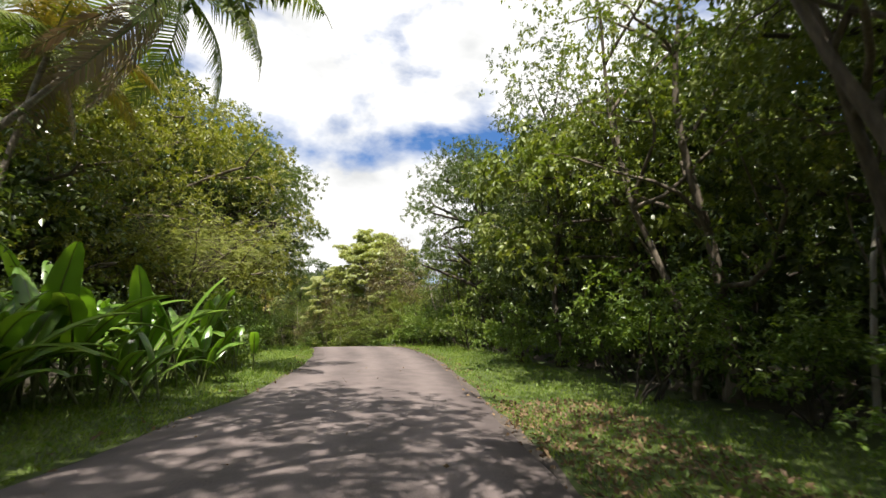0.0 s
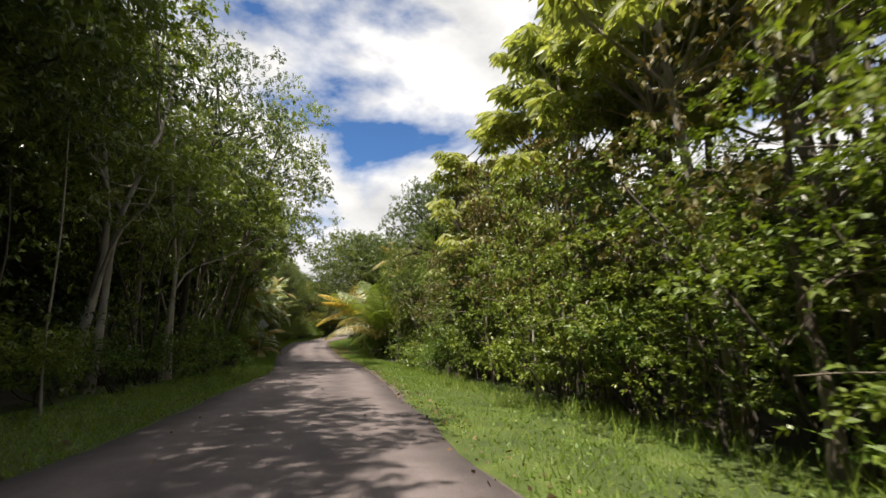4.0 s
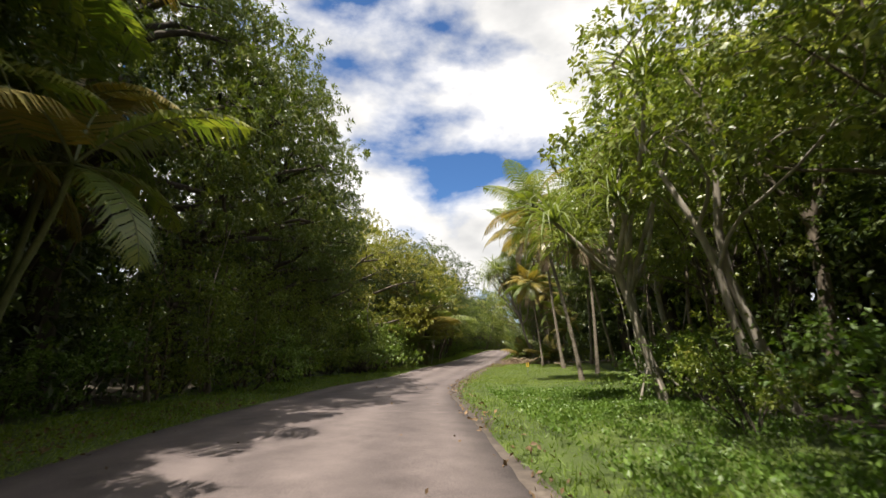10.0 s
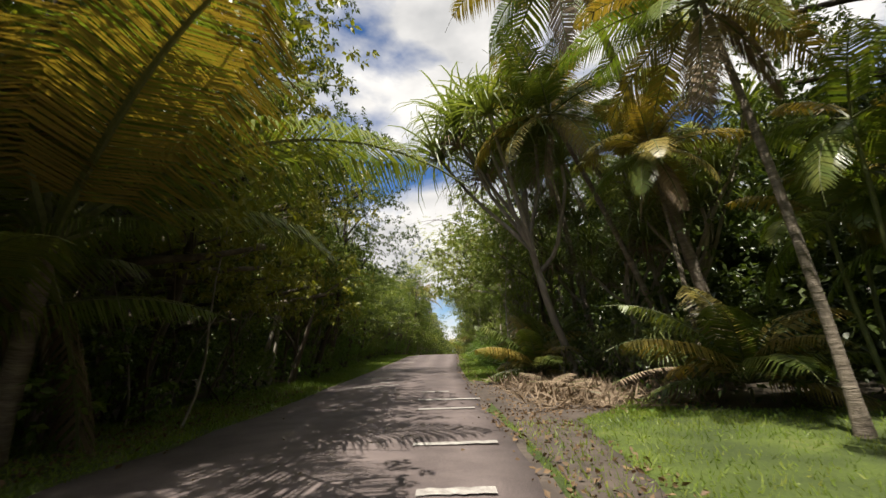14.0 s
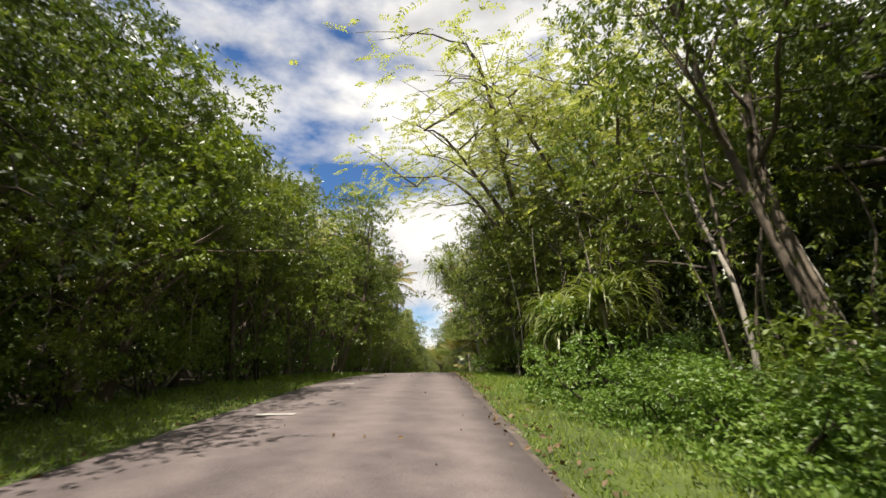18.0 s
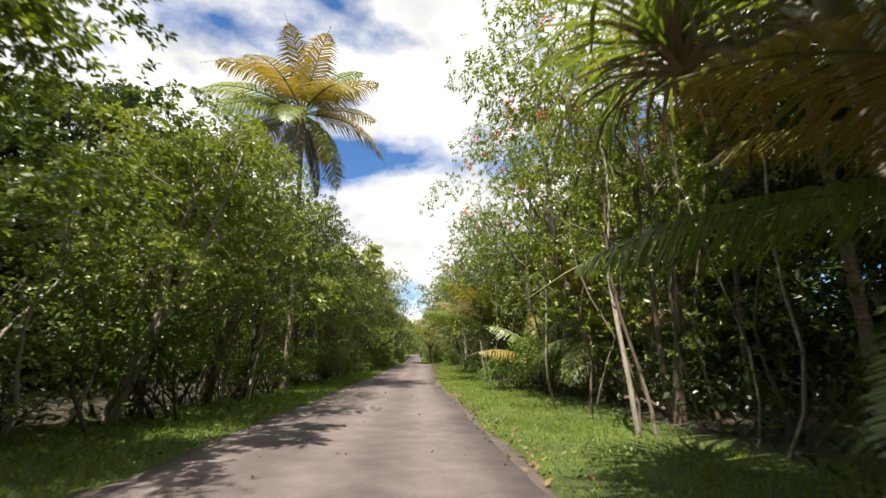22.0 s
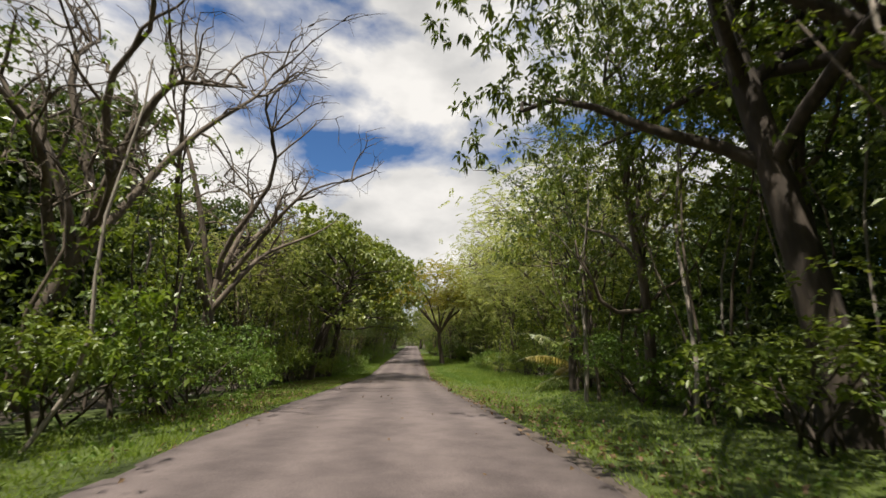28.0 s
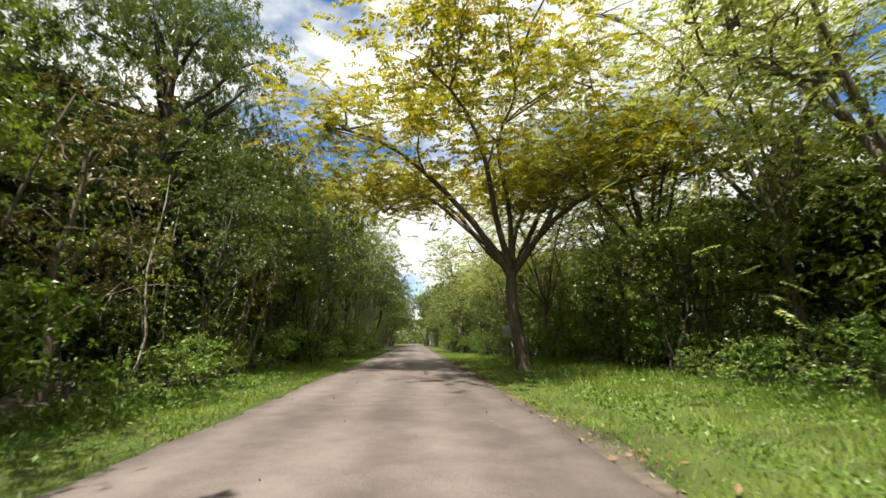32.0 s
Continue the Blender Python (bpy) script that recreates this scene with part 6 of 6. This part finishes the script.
# ---- grass, weeds, litter ----
def strewn(name, lo, hi, s0, s1, n, seed, size, mat, label, category, upright=1.0, wide=0.16, lift=0.0, clump=0.0, pow_=1.0):
    """Blades or leaves over a strip of ground."""
    r = np.random.default_rng(seed)
    s = r.uniform(s0, s1, n)
    d = lo(s) + (hi(s) - lo(s)) * r.uniform(0, 1, n) ** pow_
    if clump:
        keep = np.array([noise.noise(Vector((a * 0.5, b * 0.5, seed))) for a, b in zip(s, d)]) + r.normal(0, 0.12, n) > clump
        s, d = s[keep], d[keep]
    n = len(s)
    p = at(s, d, -0.01 + lift)
    way = r.normal(0, 0.45, (n, 3)) + (0, 0, upright)
    ll = size * r.uniform(0.5, 1.35, n)
    if mat == "grass":
        side = unit(np.cross(unit(way), r.normal(0, 1, (n, 3)))) * (ll * wide / 2)[:, None]
        v = np.stack([p - side, p + side, p + unit(way) * ll[:, None]], 1).reshape(-1, 3)
        ob = new(name, mesh(name, v, np.arange(3 * n).reshape(-1, 3), M[mat]))
    else:
        ob = new(name, mesh(name, *blades(r, p, way, ll, ll * wide, 0.12, 0.3), M[mat]))
    return tagged(ob, label, category, kind="stuff")


for k, s0 in enumerate(range(-10, 380, 65)):
    s1 = s0 + 65
    many = 1.0 if s0 < 330 else 0.4
    strewn("grass", lambda s: LEFT_FACE(s) - 0.6, lambda s: LEFT_EDGE(s) - 0.04, s0, s1, int(52000 * many), 400 + k, 0.085, "grass", "short green verge grass", "grass", 0.75, 0.21)
    strewn("grass", lambda s: np.where(np.abs(s - 147.5) < 5.2, PULL_OUT(s) - 0.1, RIGHT_EDGE(s) + 0.16), lambda s: np.minimum(RIGHT_FACE(s) + 0.6, 9.5), s0, s1, int((85000 if 55 < s0 < 150 or s0 > 300 else 55000) * many), 420 + k, 0.075, "grass", "short green verge grass", "grass", 0.75, 0.21)
    strewn("weeds", lambda s: LEFT_FACE(s) - 1.2, lambda s: LEFT_EDGE(s) - 0.5, s0, s1, 5200, 440 + k, 0.09, "weed", "low broad-leaved weeds along the forest edge", "weeds", 0.5, 0.5, 0.06, -0.05)
    strewn("weeds", lambda s: np.maximum(np.where(np.abs(s - 147.5) < 5.2, PULL_OUT(s), RIGHT_EDGE(s) + 0.9), RIGHT_FACE(s) - 2.4), lambda s: RIGHT_FACE(s) + 1.2, s0, s1, 5200, 460 + k, 0.09, "weed", "low broad-leaved weeds along the forest edge", "weeds", 0.5, 0.5, 0.06, -0.02)
    strewn("fallen_leaves", lambda s: RIGHT_EDGE(s) - 0.12, lambda s: RIGHT_EDGE(s) + 0.75, s0, s1, 900, 480 + k, 0.10, "litter", "dry brown leaves lying along the road edge", "leaf litter", 0.06, 0.55, 0.022, 0.0)
    strewn("fallen_leaves", lambda s: LEFT_EDGE(s) - 0.75, lambda s: LEFT_EDGE(s) + 0.15, s0, s1, 700, 500 + k, 0.10, "litter", "dry brown leaves lying along the road edge", "leaf litter", 0.06, 0.55, 0.022, 0.05)
    strewn("grass_tufts", lambda s: LEFT_FACE(s) - 0.4, lambda s: LEFT_EDGE(s) - 0.15, s0, s1, int(14000 * many), 560 + k, 0.17, "grass", "longer tufts of green verge grass", "grass", 1.0, 0.10, 0, 0.08)
    strewn("grass_tufts", lambda s: np.where(np.abs(s - 147.5) < 5.2, PULL_OUT(s), RIGHT_EDGE(s) + 0.45), lambda s: np.minimum(RIGHT_FACE(s) + 0.4, 8.0), s0, s1, int(16000 * many), 580 + k, 0.16, "grass", "longer tufts of green verge grass", "grass", 1.0, 0.10, 0, 0.08)
    strewn("road_litter", lambda s: LEFT_EDGE(s) + 0.1, lambda s: RIGHT_EDGE(s) - 0.1, s0, s1, 150, 540 + k, 0.07, "litter", "single fallen leaves scattered on the asphalt", "leaf litter", 0.05, 0.55, 0.045)
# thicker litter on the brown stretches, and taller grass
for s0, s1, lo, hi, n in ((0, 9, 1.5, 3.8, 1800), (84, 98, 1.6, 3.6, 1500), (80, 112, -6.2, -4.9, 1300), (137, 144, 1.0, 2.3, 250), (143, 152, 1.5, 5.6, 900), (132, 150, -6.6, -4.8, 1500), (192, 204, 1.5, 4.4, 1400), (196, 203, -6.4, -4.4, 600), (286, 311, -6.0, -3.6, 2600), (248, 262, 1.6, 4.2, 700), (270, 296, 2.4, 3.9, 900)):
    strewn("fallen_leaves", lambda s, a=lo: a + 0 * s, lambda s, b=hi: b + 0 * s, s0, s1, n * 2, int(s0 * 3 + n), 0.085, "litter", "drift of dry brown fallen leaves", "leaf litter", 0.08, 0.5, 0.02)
for lo, hi, n in ((1.9, 6.0, 1500), (2.6, 4.6, 1100)):
    strewn("palm_litter", lambda s, a=lo: a + 0 * s, lambda s, b=hi: b + 0 * s, 143.5, 151.5, n, 90 + n, 0.55, "frond_dead", "shredded dry palm leaflets heaped on bare dirt", "leaf litter", 0.16, 0.07, 0.03)
strewn("tall_grass", lambda s: 4.4 + 0 * s, lambda s: 8.8 + 0 * s, 296, 345, 20000, 71, 0.34, "grass", "tall unmown green grass", "grass", 1.3, 0.04, 0, -0.15)
strewn("tall_grass", lambda s: 3.2 + 0 * s, lambda s: 5.2 + 0 * s, 22, 66, 6000, 72, 0.34, "grass", "tall tufts of green grass by the bushes", "grass", 1.3, 0.06, 0, 0.02)
strewn("ground_cover", lambda s: 2.6 + 0 * s, lambda s: 5.6 + 0 * s, 158, 178, 22000, 73, 0.085, "weed", "thick light green creeper over the bank", "weeds", 0.6, 0.55, 0.12, -0.25)
strewn("ground_cover", lambda s: 3.4 + 0 * s, lambda s: 9.0 + 0 * s, 297, 348, 36000, 75, 0.085, "weed", "lush green weeds and creeper in the open grass", "weeds", 0.7, 0.5, 0.12, -0.1)
strewn("ground_cover", lambda s: -6.6 + 0 * s, lambda s: -4.6 + 0 * s, 316, 350, 14000, 76, 0.085, "weed", "lush green weeds along the woods", "weeds", 0.7, 0.5, 0.1, -0.1)
strewn("ground_cover", lambda s: 2.0 + 0 * s, lambda s: 6.5 + 0 * s, 99, 116, 21000, 74, 0.08, "weed", "low bright green creeper on the lawn edge", "weeds", 0.6, 0.55, 0.08, -0.2)


# ---- signs, stakes, debris ----
def box(w, d, h, bevel=0.004):
    bm = bmesh.new()
    bmesh.ops.create_cube(bm, size=1)
    bmesh.ops.scale(bm, vec=(w, d, h), verts=bm.verts)
    bmesh.ops.bevel(bm, geom=bm.edges[:], offset=min(bevel, w / 4, d / 4, h / 4), segments=2, affect="EDGES")
    return bm


def bm_part(name, bm, mat, parent, m, label=""):
    me = bpy.data.meshes.new(name)
    bm.to_mesh(me)
    bm.free()
    me.materials.append(M[mat])
    return part(name, me, parent, m, label)


def pole(parent, h, rad=0.03, mat="metal"):
    return part("post", mesh("post", *tube(np.array([(0, 0, -0.3), (0, 0, h / 2), (0, 0, h)]), np.full(3, rad), 8), M[mat], True), parent)


def warning_sign():
    root = root_of("warning_sign", "diamond warning sign seen from its grey back, on a steel post", "road sign", "")
    pole(root, 3.0)
    bm_part("sign_plate", box(0.76, 0.012, 0.76), "sign_back", root, Matrix.Translation((0, 0.04, 2.75)) @ Matrix.Rotation(radians(45), 4, "Y"), "grey back of a diamond plate")
    bm_part("sub_plate", box(0.46, 0.012, 0.46), "sign_back", root, Matrix.Translation((0, 0.04, 1.95)), "small square plate under it")
    for z in (2.55, 2.95, 2.05):
        bm_part("bolt", box(0.03, 0.05, 0.03), "metal", root, Matrix.Translation((0, 0.0, z)))
    return root


def notice_sign():
    root = root_of("notice_sign", "white roadside notice with red lettering on a thin post", "road sign", "")
    pole(root, 2.75, 0.025)
    plate = bm_part("sign_plate", box(0.46, 0.012, 0.62), "sign_white", root, Matrix.Translation((0, -0.04, 2.4)))
    for k, (w, z) in enumerate(((0.34, 2.60), (0.24, 2.50), (0.36, 2.38), (0.30, 2.27), (0.20, 2.18))):
        bm_part("text_bar", box(w, 0.004, 0.05, 0.001), "sign_red", plate, Matrix.Translation((0, -0.010, z - 2.4)))
    return root


sg = warning_sign(); sg.matrix_basis = place(80, -5.5, 0, 4, 1.0, (0, 4))
sg = notice_sign(); sg.matrix_basis = place(93.4, 3.3, 0, 0, 1.0, (0, 2))
stake = root_of("marker_stake", "short orange plastic stake in the grass", "stake", "")
bm_part("shaft", box(0.07, 0.04, 0.62), "orange", stake, Matrix.Translation((0, 0, 0.25)))
bm_part("cap", box(0.085, 0.055, 0.08), "orange", stake, Matrix.Translation((0, 0, 0.58)))
stake.matrix_basis = place(96.2, 2.6, 0, 10, 1.0, (0, 3))
mark = root_of("utility_marker", "small yellow marker on a short post in the lawn", "marker", "")
pole(mark, 0.55, 0.02)
marker_plate = bm_part("marker_plate", box(0.17, 0.015, 0.28), "sign_yellow", mark, Matrix.Translation((0, -0.03, 0.62)))
for z in (0.70, 0.64, 0.58):
    bm_part("text_bar", box(0.10, 0.004, 0.02, 0.001), "bark_dark", marker_plate, Matrix.Translation((0, -0.010, z - 0.62)))
mark.matrix_basis = place(129.6, 4.3, 0, 0)
board = root_of("grey_board", "small pale grey board on a post behind a tree", "sign", "")
pole(board, 1.9, 0.025)
bm_part("sign_plate", box(0.55, 0.015, 0.6), "sign_back", board, Matrix.Translation((0, -0.035, 1.75)))
board.matrix_basis = place(340.5, 4.6, 0, 0)


def fallen_frond(s, d, turn, size):
    root = root_of("fallen_frond", "dry brown palm frond lying on the ground", "palm frond", "fallen fronds")
    k = int(s * 10) % 4
    part("frond", frond_mesh((3.0, 3.4, 2.6, 3.2)[k], (8, 14, 5, 20)[k], (14, 26, 9, 38)[k], "frond_dead", (0.05, 0.3, 0.12, 0.45)[k], (50, 30, 40, 24)[k], seed=k % 3), root)
    v, q = tube(np.array([(0, -0.45, 0.03), (0, 0, 0.04), (0, 0.6, 0.06)]), (0.075, 0.035, 0.02), 7)
    part("stalk", mesh("stalk", v * (1, 1, 0.6), q, M["frond_dead"], True), root)
    root.matrix_basis = place(s, d, 0.05 + 0.1 * (int(s * 10) % 3), turn, size * 0.72, ((int(s * 7) % 5 - 2) * 4, (int(s * 13) % 5 - 2) * 5))


for s, d, turn, size in ((145.6, 2.6, -145, 0.8), (146.6, 3.0, -40, 0.9), (147.6, 2.5, -100, 0.7), (148.0, 3.6, 30, 0.9), (149.4, 2.8, -160, 0.8), (150.2, 4.0, -20, 0.8), (146.0, 4.0, 100, 0.85), (144.4, 4.2, 60, 0.8), (147.2, 3.4, -70, 0.9), (148.2, 3.9, -110, 1.0), (149.0, 3.0, -95, 0.8), (149.6, 4.4, -60, 1.0), (150.4, 3.5, -80, 0.7), (146.3, 4.6, -120, 0.9), (145.0, 3.4, 200, 0.7), (148.8, 4.8, 160, 0.9),
                         (154.2, -6.2, 60, 0.8), (153.0, -6.6, 100, 0.9), (135.3, 7.6, 50, 0.7), (218.0, 6.0, 110, 0.7), (198.5, 4.6, 70, 0.7)):
    fallen_frond(s, d, turn, size)


def fallen_branch(s, d, turn, length, seed):
    r = np.random.default_rng(seed)
    root = root_of("fallen_branch", "dead grey branch lying in the undergrowth", "branch", "fallen branches")
    line = curve_to((0, 0, 0.06), (length, 0, 0.15), 0.1, 8, 0.06, r)
    part("stick", mesh("stick", *tube(line, np.linspace(0.05, 0.015, 8), 6), M["bark_pale"], True), root)
    for k in range(4):
        j = 2 + k
        part("twig", mesh("twig", *tube(curve_to(line[j], line[j] + (r.uniform(0.2, 0.7), r.normal(0, 0.4), r.uniform(0.0, 0.4)), 0.05, 4, 0.02, r), np.linspace(0.018, 0.006, 4), 4), M["bark_pale"], True), root)
    root.matrix_basis = place(s, d, 0, turn)


for k, (s, d, turn, ln) in enumerate(((38.5, 4.9, 20, 2.2), (37.2, 5.4, 140, 1.8), (150.8, 4.2, 100, 1.5), (200.5, -6.0, 10, 2.0), (199.4, -5.6, 60, 1.4), (331, 8.2, 0, 2.0), (181.5, 5.6, 40, 2.2), (260, 6.0, 10, 1.6), (303, 8.6, 70, 1.7))):
    fallen_branch(s, d, turn, ln, 600 + k)
